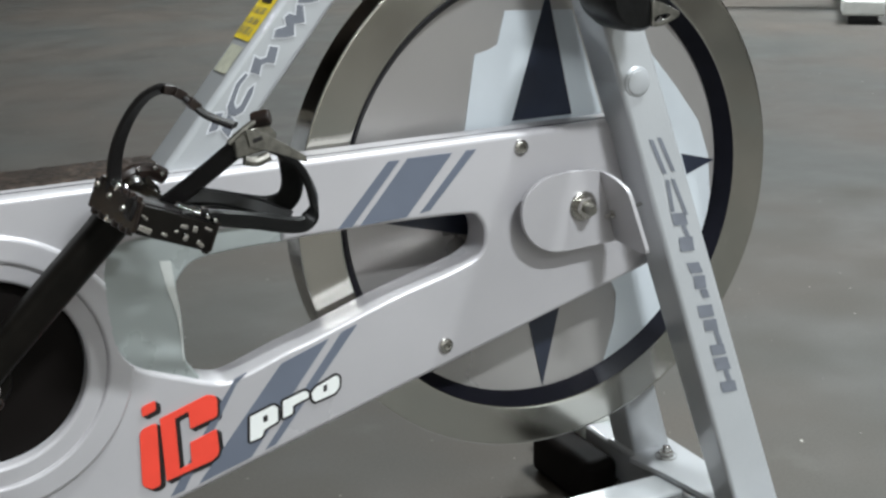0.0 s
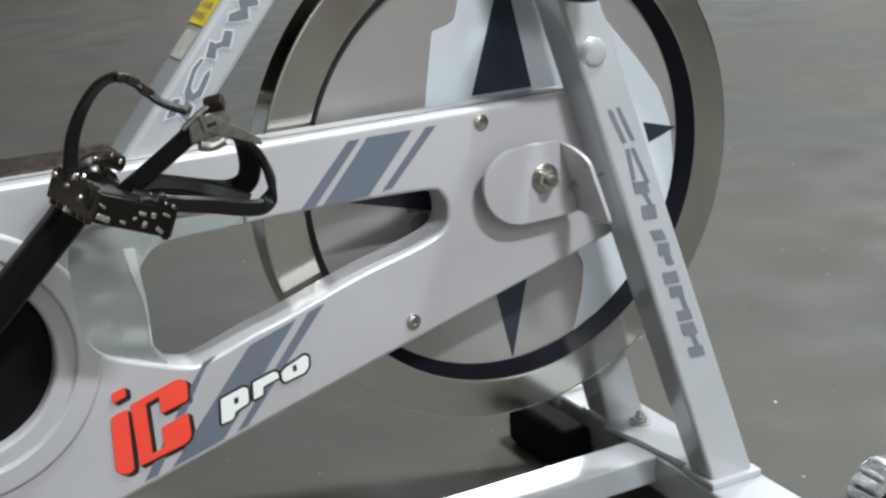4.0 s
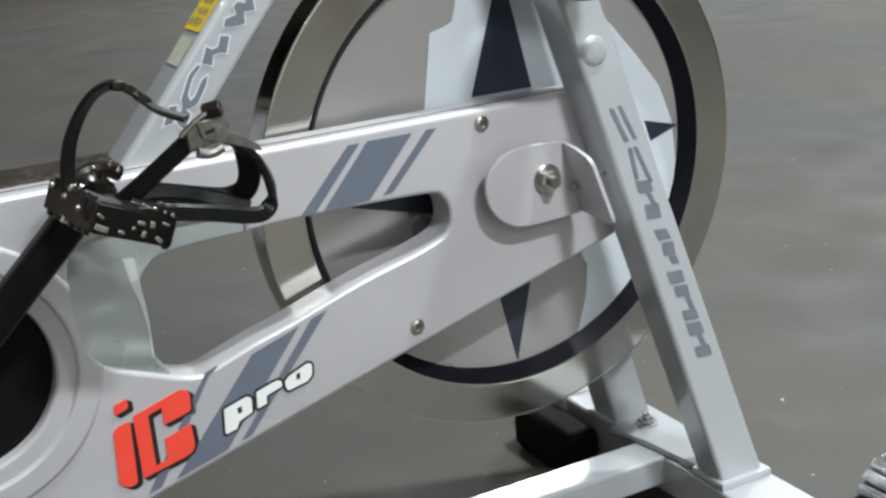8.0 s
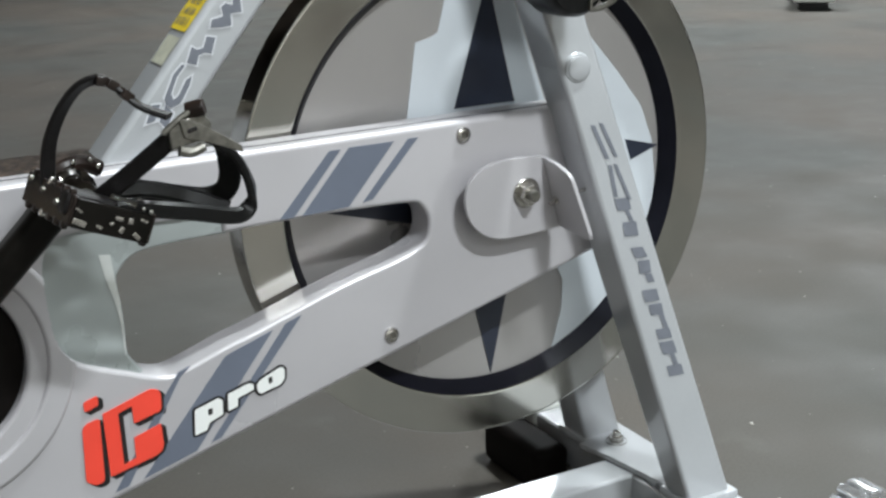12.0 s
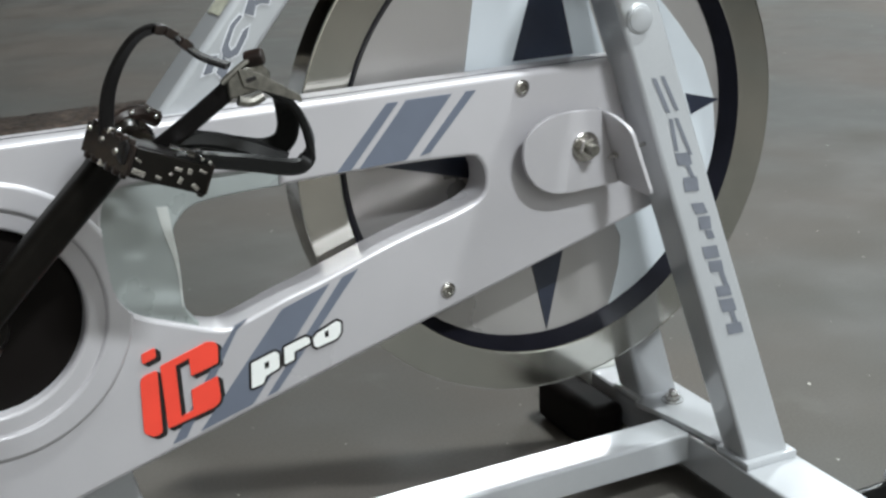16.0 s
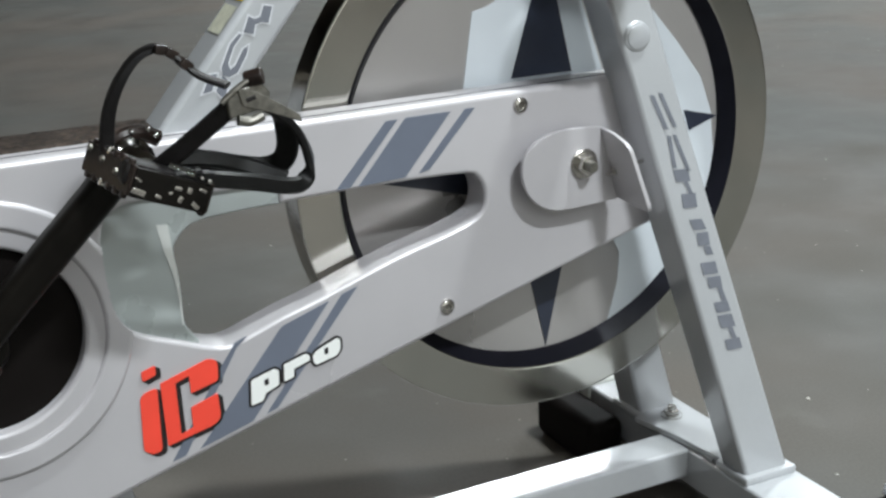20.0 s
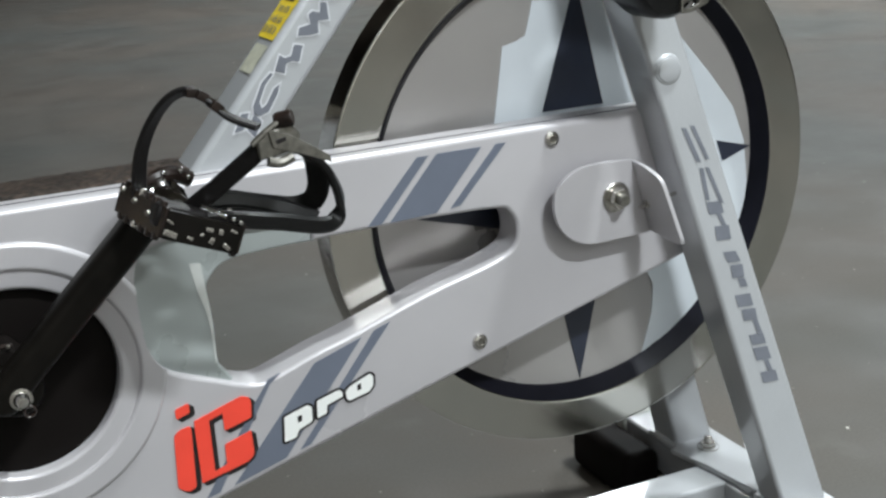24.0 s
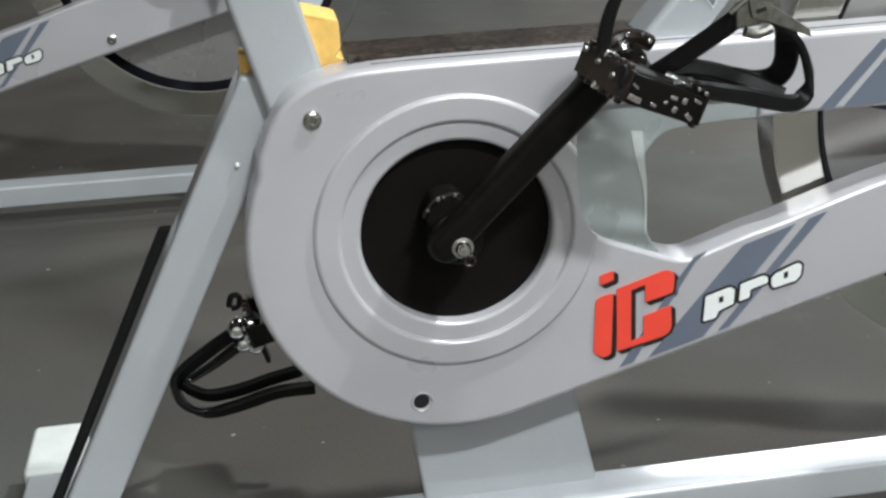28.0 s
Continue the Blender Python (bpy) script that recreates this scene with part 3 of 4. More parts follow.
def fork(bike):
    for far in (False, True):
        leg = part("fork_leg", loft([leg_section(0.066, far), leg_section(0.80, far)], True, 0.005, 3), SILVER, bike, "silver rectangular fork leg")
        if not far:
            # slanted plain bars in place of the lettering: rear and front edge, top, bottom, slip
            for u0, u1, z0, z1, slip in ((0.13, 0.21, 0.476, 0.443, 0.09), (0.29, 0.36, 0.477, 0.444, 0.10), (0.24, 0.31, 0.437, 0.406, -0.05), (0.34, 0.41, 0.437, 0.401, 0.09), (0.18, 0.45, 0.404, 0.392, 0.0), (0.31, 0.39, 0.392, 0.379, 0.05), (0.21, 0.48, 0.380, 0.366, -0.03),
                                         (0.23, 0.47, 0.354, 0.343, 0.04), (0.30, 0.53, 0.340, 0.327, -0.03), (0.36, 0.50, 0.326, 0.317, 0.02), (0.22, 0.52, 0.310, 0.2975, 0.0), (0.27, 0.54, 0.2945, 0.283, -0.01), (0.42, 0.52, 0.283, 0.268, 0.03), (0.27, 0.56, 0.268, 0.257, 0.01), (0.27, 0.57, 0.254, 0.2405, 0.02), (0.42, 0.52, 0.2405, 0.228, 0.03), (0.29, 0.61, 0.228, 0.2165, 0.0)):
                bm = bmesh.new()
                bm.faces.new([bm.verts.new(p) for p in (on_leg(u0, z0), on_leg(u1, z0 - 0.001), on_leg(u1 + slip, z1 - 0.001), on_leg(u0 + slip, z1))])
                part("side_mark", bm, LETTER, leg, "dark grey slanted bar")
        s = leg_section(0.075, far)
        y0, y1 = s[0][1], s[2][1]
        part("foot_weld", box(s[0][0] - 0.005, s[1][0] + 0.006, y0 - 0.006, y1 + 0.004, 0.068, 0.078, 0.003), SILVER, leg)
    boss = part("boss", lathe([(0.0, -0.0380), (0.0120, -0.0380), (0.0135, -0.0370), (0.0150, -0.0340), (0.0170, -0.0325), (0.0180, -0.030), (0.0180, 0.0)], 0.579, 0.529, 40), SILVER, bike, "round silver boss on the fork")
    part("boss_cap", lathe([(0, -0.0402), (0.0095, -0.0400), (0.0112, -0.0390), (0.0115, -0.0375)], 0.579, 0.529, 32), SILVER, boss, "smooth round cap")
    kx, kz, kr = 0.5403, 0.6127, 0.0304
    knob = part("brake_knob", lathe([(0, -0.095), (kr * 0.86, -0.095), (kr * 0.97, -0.090), (kr, -0.080), (kr, -0.055), (kr * 0.8, -0.035), (kr * 0.5, -0.028)], kx, kz, 48), BLACK, bike, "black round brake knob")
    part("knob_link", slab(rounded([(0.5488, 0.6097), (0.5585, 0.6071), (0.5783, 0.598), (0.5761, 0.5934), (0.5604, 0.5871), (0.5489, 0.5867)], 0.003, 3), -0.0985, -0.0945, [rounded([(0.5512, 0.5936), (0.5546, 0.5961), (0.5626, 0.5973), (0.5673, 0.5965), (0.5656, 0.5938), (0.5581, 0.5911), (0.5523, 0.5911)], 0.0015, 2)], r=0.0012, seg=2), BUCKLE, knob, "dull metal eye on the knob")


def base(bike):
    part("base_tube", box(-0.37, 0.702, 0.015, 0.062, 0.036, 0.070, 0.004, 3), SILVER, bike, "long silver base tube")
    for x0, x1, end in ((0.688, 0.757, 0.295), (-0.400, -0.357, 0.262)):
        bar = part("cross_tube", box(x0, x1, -0.300, end - 0.045, 0.027, 0.0695, 0.004, 3), SILVER, bike, "silver floor stabiliser")
        for y0, y1 in ((-0.325, -0.235), (end - 0.090, end)):
            part("end_cap", box(x0 - 0.004, x1 + 0.004, y0, y1, 0.022, 0.0745, 0.006, 3), CAP, bar, "white plastic end cap")
            part("levelling_foot", lathe([(0, -0.0001), (0.02, 0.0), (0.02, 0.012), (0.008, 0.016), (0.008, 0.03)], 0, 0, 24), BLACK, bar).matrix_local = pose((x0 + x1) / 2, (y0 + y1) / 2, 0, 90, 0, 0)
    plate = loft([[(x, y, z) for x, y in ((0.6750, 0.0970), (0.7390, 0.1090), (0.7425, 0.0400), (0.7215, 0.0020), (0.6960, -0.0340), (0.6862, 0.0455))] for z in (0.0705, 0.0775)], True, 0.0015, 2)
    p = part("fork_plate", plate, SILVER, bike, "bright steel plate over the stabiliser")
    part("bolt", moved(joined(hexagon(0, 0, 0.0085, -0.007, 0.0), lathe([(0, -0.012), (0.0045, -0.012), (0.005, -0.006)], 0, 0, 16), lathe([(0.012, -0.0015), (0.012, 0.001)], 0, 0, 24)), pose(0.7125, 0.0785, 0.0782, -90, 0, 0)), BOLT, p, "hex bolt")
    part("weld_bead", tube([(0.6945, -0.02, 0.0715), (0.6945, 0.012, 0.0715), (0.6945, 0.016, 0.055), (0.6945, 0.016, 0.04)], 0.0028, 4, 8), SILVER, bike)
    # upright between base and frame
    part("frame_post", loft([[(-0.028, 0.046, 0.045), (0.135, 0.046, 0.045), (0.135, 0.084, 0.045), (-0.028, 0.084, 0.045)], [(-0.0615, 0.062, 0.30), (0.079, 0.062, 0.30), (0.079, 0.094, 0.30), (-0.0615, 0.094, 0.30)]], True, 0.004, 3), SILVER, bike, "wide silver frame upright")
    knob = part("transport_wheel", lathe([(0.010, -0.184), (0.022, -0.186), (0.0225, -0.18), (0.0225, -0.15), (0.010, -0.15)], 0.838, 0.062, 40), RUBBER, bike, "black transport wheel with a bright ribbed tread")
    teeth = []
    for k in range(14):
        a = 2 * math.pi * k / 14
        teeth.append(moved(box(-0.0065, 0.0065, -0.186, -0.150, 0.022, 0.037, 0.003, 2), pose(0.838, 0, 0.062) @ Matrix.Rotation(a, 4, "Y")))
    part("tread", joined(*teeth), BLOCK, knob, "bright ribbed tread")
    part("wheel_bolt", lathe([(0, -0.194), (0.006, -0.193), (0.0105, -0.188), (0.0105, -0.15)], 0.838, 0.062, 24), BOLT, knob)
    part("wheel_arm", box(0.752, 0.842, -0.160, -0.150, 0.040, 0.062, 0.003), BLACK, knob)


def frame_tubes(bike):
    # down tube to the handlebar post
    def section(t):
        x, z = 0.134 + (0.326 - 0.134) * t, 0.460 + (0.690 - 0.460) * t
        d = Vector((0.0515, 0.0, -0.0020))
        y0, y1 = 0.022, 0.070
        return [(x, y0, z), (x + d.x, y0, z + d.z), (x + d.x, y1, z + d.z), (x, y1, z)]
    tube_ = part("down_tube", loft([section(-0.1), section(1.3)], True, 0.006, 4), SILVER, bike, "slanting silver frame tube")
    ax = Vector((0.326 - 0.134, 0, 0.690 - 0.460)).normalized()
    across = Vector((ax.z, 0, -ax.x))
    o = Vector((0.134, 0.0214, 0.460))
    def film(points, mat, lift, name, text=""):
        bm = bmesh.new()
        q = []
        for u, w in points:
            p = o + ax * (u + 0.038) + across * w
            q.append(bm.verts.new((p.x, p.y - lift, p.z)))
        bm.faces.new(q)
        part(name, bm, mat, tube_, text)

    def mark(points):
        film(inset(ccw(points), -0.0014), OUTLINE, 0.0, "mark_edge")
        film(points, LETTER, 0.0004, "side_mark", "dark grey slanted shape")
    # slanted plain shapes in place of the lettering
    mark([(0.044, 0.013), (0.060, 0.009), (0.064, 0.014), (0.050, 0.018)])
    mark([(0.052, 0.021), (0.066, 0.018), (0.064, 0.027), (0.050, 0.030)])
    # open ring, stroked shape by shape
    mark([(0.070, 0.014), (0.090, 0.009), (0.101, 0.0105), (0.101, 0.0130), (0.090, 0.0125), (0.076, 0.0165), (0.073, 0.021), (0.078, 0.0225), (0.092, 0.0205), (0.098, 0.0225), (0.090, 0.0255), (0.074, 0.0275), (0.067, 0.0235), (0.066, 0.018)])
    # bar, link, bar
    mark([(0.104, 0.013), (0.117, 0.009), (0.1175, 0.014), (0.122, 0.0175), (0.131, 0.0145), (0.1345, 0.021), (0.122, 0.026), (0.119, 0.0205), (0.1145, 0.0175), (0.107, 0.021)])
    # two zigzags
    for u in (0.1385, 0.1735):
        mark([(u, 0.013), (u + 0.006, 0.0105), (u + 0.014, 0.0165), (u + 0.019, 0.011), (u + 0.0235, 0.012), (u + 0.026, 0.018), (u + 0.033, 0.0135), (u + 0.036, 0.018), (u + 0.026, 0.0275), (u + 0.0195, 0.0205), (u + 0.012, 0.0265), (u + 0.006, 0.021)])
    back = Vector((-across.x, 0, -across.z))
    def label(s0, s1, y0, y1, mat, name, text, lift=0.0006):
        bm = bmesh.new()
        c = [Vector((0.134, 0, 0.460)) + ax * (s + 0.025) + back * lift for s in (s0, s1)]
        bm.faces.new([bm.verts.new(v) for v in ((c[0].x, y0, c[0].z), (c[0].x, y1, c[0].z), (c[1].x, y1, c[1].z), (c[1].x, y0, c[1].z))])
        return part(name, bm, mat, tube_, text)
    label(0.1370, 0.1835, 0.027, 0.066, YELLOW, "yellow_label", "yellow warning label with dark print")
    sign = label(0.1865, 0.235, 0.027, 0.066, YELLOW, "yellow_label", "yellow warning label with a black triangle")
    label(0.104, 0.131, 0.029, 0.060, PALE, "label_rest", "torn pale label rest")
    # fine print in three columns, a heading bar, and the triangle with its bars
    for k in range(11):
        y = 0.034 + 0.0026 * k
        for s0, s1 in ((0.1415, 0.1495), (0.1520, 0.1600 - 0.001 * (k % 3)), (0.1625, 0.1690)):
            if (k * 7 + int(s0 * 1000)) % 5:
                label(s0, s1, y, y + 0.0012, LETTER, "print_bar", "", 0.0011)
    label(0.1740, 0.1795, 0.035, 0.057, INK, "print_bar", "", 0.0011)

    def stroke(a, b, w):
        base_ = Vector((0.134, 0, 0.460)) + ax * 0.025 + back * 0.0011
        p, q = base_ + ax * a[0] + Vector((0, a[1], 0)), base_ + ax * b[0] + Vector((0, b[1], 0))
        n = (q - p).cross(back).normalized() * w
        bm = bmesh.new()
        bm.faces.new([bm.verts.new(v) for v in (p - n, q - n, q + n, p + n)])
        part("print_bar", bm, INK, sign)
    stroke((0.1895, 0.030), (0.1895, 0.063), 0.0009)
    stroke((0.1895, 0.031), (0.220, 0.0465), 0.0012)
    stroke((0.1895, 0.062), (0.220, 0.0465), 0.0012)
    stroke((0.1960, 0.0465), (0.210, 0.0465), 0.0014)
    stroke((0.1850, 0.028), (0.1850, 0.060), 0.0008)
    # seat tube and rear leg
    part("seat_tube", loft([[(x - 0.027, 0.034, z), (x + 0.027, 0.034, z), (x + 0.027, 0.080, z), (x - 0.027, 0.080, z)] for x, z in ((-0.083, 0.335), (-0.193, 0.74))], True, 0.005, 3), SILVER, bike, "broad silver seat tube")
    leg = part("rear_leg", loft([[(x - 0.0235, y, z), (x + 0.0235, y, z), (x + 0.0235, y + 0.045, z), (x - 0.0235, y + 0.045, z)] for x, y, z in ((-0.136, 0.048, 0.475), (-0.345, 0.036, 0.066))], True, 0.004, 3), SILVER, bike, "slanting silver rear leg")
    part("leg_strip", loft([[(x - 0.034, y + 0.02, z), (x - 0.0235, y + 0.02, z), (x - 0.0235, y + 0.028, z), (x - 0.034, y + 0.028, z)] for x, y, z in ((-0.203, 0.043, 0.35), (-0.336, 0.036, 0.085))], True, 0.002), BLACK, leg, "black strip along the rear leg")
    part("rivet", lathe([(0, -0.002), (0.0015, -0.0015), (0.0022, 0.001)], -0.168, 0.404, 16), CAP, leg).location = (0, 0.044, 0)
    # orange tape round the joint
    part("tape", slab(rounded([(-0.130, 0.525), (-0.1107, 0.5235), (-0.0800, 0.5145), (-0.0795, 0.4929), (-0.0836, 0.4863), (-0.0770, 0.4838), (-0.0790, 0.477), (-0.100, 0.477)], [0.001, 0.002, 0.003, 0.002, 0.001, 0.001, 0.001, 0.001], 2), 0.0415, 0.083, r=0.0012, seg=2), TAPE, bike, "torn orange tape patch")
    part("tape_end", slab([(-0.1590, 0.4550), (-0.1540, 0.4580), (-0.1490, 0.4700), (-0.1520, 0.4880), (-0.1590, 0.4900)], 0.060, 0.0825, r=0.001, seg=2), TAPE, bike, "torn orange tape end")
    # frame beam behind the guard with its rough brown top
    beam = part("frame_beam", box(-0.078, 0.60, 0.0345, 0.0405, 0.43, 0.484, 0.002), SILVER, bike)
    n, m = 60, 8
    bm = bmesh.new()
    grid = [[bm.verts.new((-0.076 + 0.25 * i / n, 0.021 + 0.066 * j / m, 0.4875 + (0.0012 if 0 < j < m else -0.004) + 0.0016 * noise.noise((i * 0.9, j * 1.3, 2.0)) * (0 < j < m))) for j in range(m + 1)] for i in range(n + 1)]
    for i in range(n):
        for j in range(m):
            bm.faces.new((grid[i][j], grid[i + 1][j], grid[i + 1][j + 1], grid[i][j + 1]))
    bmesh.ops.solidify(bm, geom=bm.faces, thickness=0.006)
    part("top_strip", bm, BROWN, beam, "rough dark brown top strip")


def pedal(bike):
    """The pedal with its toe clip and strap, spindle at the origin along -y."""
    ped = new("pedal")
    ped.parent = bike
    ped["label"] = "black cage pedal with toe clip and strap"
    w0, w1 = -0.010, -0.078
    body = part("pedal_body", lathe([(0.0, w1 + 0.026), (0.009, w1 + 0.026), (0.0125, w1 + 0.030), (0.0135, w0 - 0.014), (0.0165, w0 - 0.012), (0.0165, w0 - 0.003), (0.0, w0 - 0.003)], -0.006, 0.005, 14), CHROME, ped, "worn bright pedal body", angle=0.3)
    for x in (-0.013, 0.014):
        part("body_bridge", box(x - 0.010, x + 0.010, w1 + 0.030, w0 - 0.004, -0.006, 0.0085, 0.003, 2), BUCKLE, body)
    part("strap_wrap", box(-0.026, 0.022, w1 + 0.004, w1 + 0.036, -0.006, 0.0125, 0.005, 2), STRAP, ped, "black strap through the cage")
    part("spindle", lathe([(0.0, -0.074), (0.0065, -0.073), (0.0075, -0.02), (0.010, -0.018), (0.010, 0.0)], 0, 0, 20), BOLT, ped, "steel pedal spindle")
    for x in (-0.036, 0.036):
        taper = 0.017 if x < 0 else 0.0
        cage = part("cage_plate", loft([[(x + taper - 0.002, w1, z), (x + taper + 0.002, w1, z), (x + 0.002, w0, z), (x - 0.002, w0, z)] for z in (-0.011, 0.011)], True, 0.001), CAGE, ped, "dark worn toothed cage plate")
        for k in range(6):
            y = w1 + 0.008 + k * (w0 - w1 - 0.016) / 5
            for s in (-1, 1):
                sx = x + taper * (y - w0) / (w1 - w0)
                part("stud", box(sx - 0.0025, sx + 0.0025, y - 0.003, y + 0.003, s * 0.0115 - 0.003, s * 0.0115 + 0.003, 0.0015), BOLT if k == 3 else CAGE, cage)
    for y, x0 in ((w0, -0.036), (w1, -0.019)):
        part("cage_side", loft([[(x0, y - 0.002, z), (0.036, y - 0.002, z), (0.036, y + 0.002, z), (x0, y + 0.002, z)] for z in (-0.011, 0.010)], True, 0.001), CRANK, ped)
    # bright studs and slots on the outer side and the front plate
    for x, z, a, b, turn in ((-0.0140, -0.0061, 0.0050, 0.0024, 8), (0.0, -0.0062, 0.0026, 0.0015, 12), (0.0122, 0.0026, 0.0030, 0.0017, 0), (0.0078, -0.0020, 0.0018, 0.0014, -30), (0.0157, -0.0048, 0.0019, 0.0026, 15), (0.0272, -0.0068, 0.0034, 0.0019, 30), (0.0204, 0.0028, 0.0020, 0.0024, 0), (0.0295, 0.0050, 0.0032, 0.0014, 10), (-0.0165, 0.0022, 0.0030, 0.0012, 25)):
        part("side_stud", moved(box(-a, a, -0.0012, 0.002, -b, b, 0.0010), pose(x, w1 - 0.002, z, 0, turn, 0)), BOLT, ped, "bright stud")
    for y, z, r in ((-0.058, 0.001, 0.0030), (-0.036, 0.004, 0.0026), (-0.016, 0.007, 0.0030)):
        part("side_stud", moved(lathe([(0, -0.0022), (r * 0.7, -0.0016), (r, 0.001)], 0, 0, 12), pose(-0.0385 + 0.017 * (y - w0) / (w1 - w0), y, z, 0, 0, -76)), BUCKLE, ped, "worn stud")
    for x, z, r in ((0.0320, 0.0125, 0.0022), (0.0262, 0.0135, 0.0017)):
        part("side_stud", lathe([(0, w1 - 0.0050), (r * 0.7, w1 - 0.0045), (r, w1)], x, z, 12), CHROME, ped, "bright stud")
    part("cage_bolt", moved(lathe([(0, -0.010), (0.0028, -0.009), (0.0036, 0.010), (0, 0.011)], 0, 0, 12), pose(0.0150, w1 + 0.006, 0.0140, 0, 0, 55)), CHROME, ped, "bright bolt")
    return ped


def crank_set(bike):
    part("chainring_cover", lathe([(0, 0.010), (0.030, 0.009), (0.060, 0.010), (0.0790, 0.012), (0.0790, 0.02)], AX, AZ, 96), DISK, bike, "black disc cover round the axle")
    part("axle_hub", lathe([(0, -0.030), (0.017, -0.030), (0.020, -0.026), (0.021, 0.012)], -0.004, 0.350, 40), BLACK, bike)
    d = Vector((math.cos(math.radians(46.5)), 0, math.sin(math.radians(46.5))))
    nrm = Vector((-d.z, 0, d.x))
    o = Vector((-0.007, 0, 0.360))

    def arm(s, w, y0, y1):
        p, q = o + d * s + nrm * w, o + d * s - nrm * w
        return [(q.x, y0, q.z), (p.x, y0, p.z), (p.x, y1, p.z), (q.x, y1, q.z)]
    arm_ = part("crank_arm", loft([arm(-0.026, 0.009, -0.044, -0.022), arm(-0.016, 0.0135, -0.046, -0.022), arm(0.03, 0.0135, -0.049, -0.026), arm(0.10, 0.0136, -0.056, -0.032), arm(0.140, 0.0132, -0.062, -0.036), arm(0.160, 0.0138, -0.062, -0.036), arm(0.170, 0.012, -0.060, -0.038)], True, 0.0085, 5), CRANK, bike, "black crank arm")
    part("crank_bolt", lathe([(0, -0.055), (0.0042, -0.0545), (0.0060, -0.051), (0.0060, -0.048), (0.0085, -0.0475), (0.0085, -0.044)], -0.004, 0.352, 28), BOLT, arm_, "bright crank bolt")
    part("crank_collar", lathe([(0.0, -0.036), (0.016, -0.036), (0.0205, -0.033), (0.0215, -0.028), (0.0215, 0.0)], -0.006, 0.3545, 40), CRANK, arm_, "black hub collar")
    part("hub_edge", tube([(-0.0305, -0.030, 0.373), (-0.0285, -0.030, 0.3775), (-0.022, -0.030, 0.3860), (-0.0115, -0.030, 0.3895), (-0.003, -0.030, 0.3895)], 0.0014, 4, 8), CAGE, arm_, "worn metal edge of the hub")
    # glints round the hub set in as small metal bumps
    for x, z, r in ((-0.0275, 0.3790, 0.0016), (-0.0190, 0.3872, 0.0021), (-0.0150, 0.3886, 0.0014), (-0.0060, 0.3893, 0.0017)):
        part("hub_glint", moved(lathe([(0, -0.002), (r * 0.7, -0.0015), (r, 0)], 0, 0, 10), Matrix.Translation((x, -0.031, z))), BUCKLE, arm_, "small metal bump standing for a glint")
    part("hub_wing", loft([[(-0.030, y, 0.368), (-0.006, y, 0.345), (0.010, y, 0.372), (-0.004, y, 0.3885), (-0.0215, y, 0.385)] for y in (-0.029, 0.006)], True, 0.004, 2), DISK, arm_, "black hub arm")
    part("bolt_lip", lathe([(0.003, -0.050), (0.0042, -0.0515), (0.0052, -0.050)], 0.0005, 0.3425, 14), CAGE, arm_)
    # near pedal
    ped = pedal(bike)
    m = pose(0.117, -0.056, 0.485, 0, 22, 0)
    ped.matrix_local = m
    clip_parts(ped, m)
    # far crank and pedal, half a turn on
    o2 = Vector((0.0, 0, 0.345))
    part("crank_arm", loft([[tuple(Vector((p[0], 0.085 - p[1], p[2]))) for p in [((o2 - d * s + nrm * w).x, yy, (o2 - d * s + nrm * w).z) for w, yy in ((-ww, y0), (ww, y0), (ww, y1), (-ww, y1))]] for s, ww, y0, y1 in ((-0.015, 0.019, -0.046, -0.022), (0.10, 0.021, -0.056, -0.032), (0.175, 0.022, -0.062, -0.036))], True, 0.005, 3), CRANK, bike, "black crank arm")
    ped2 = pedal(bike)
    m = pose(-0.140, 0.142, 0.210, 0, -16, 0) @ Matrix.Rotation(math.pi, 4, "Z")
    ped2.matrix_local = m
    far_clip(ped2, m)


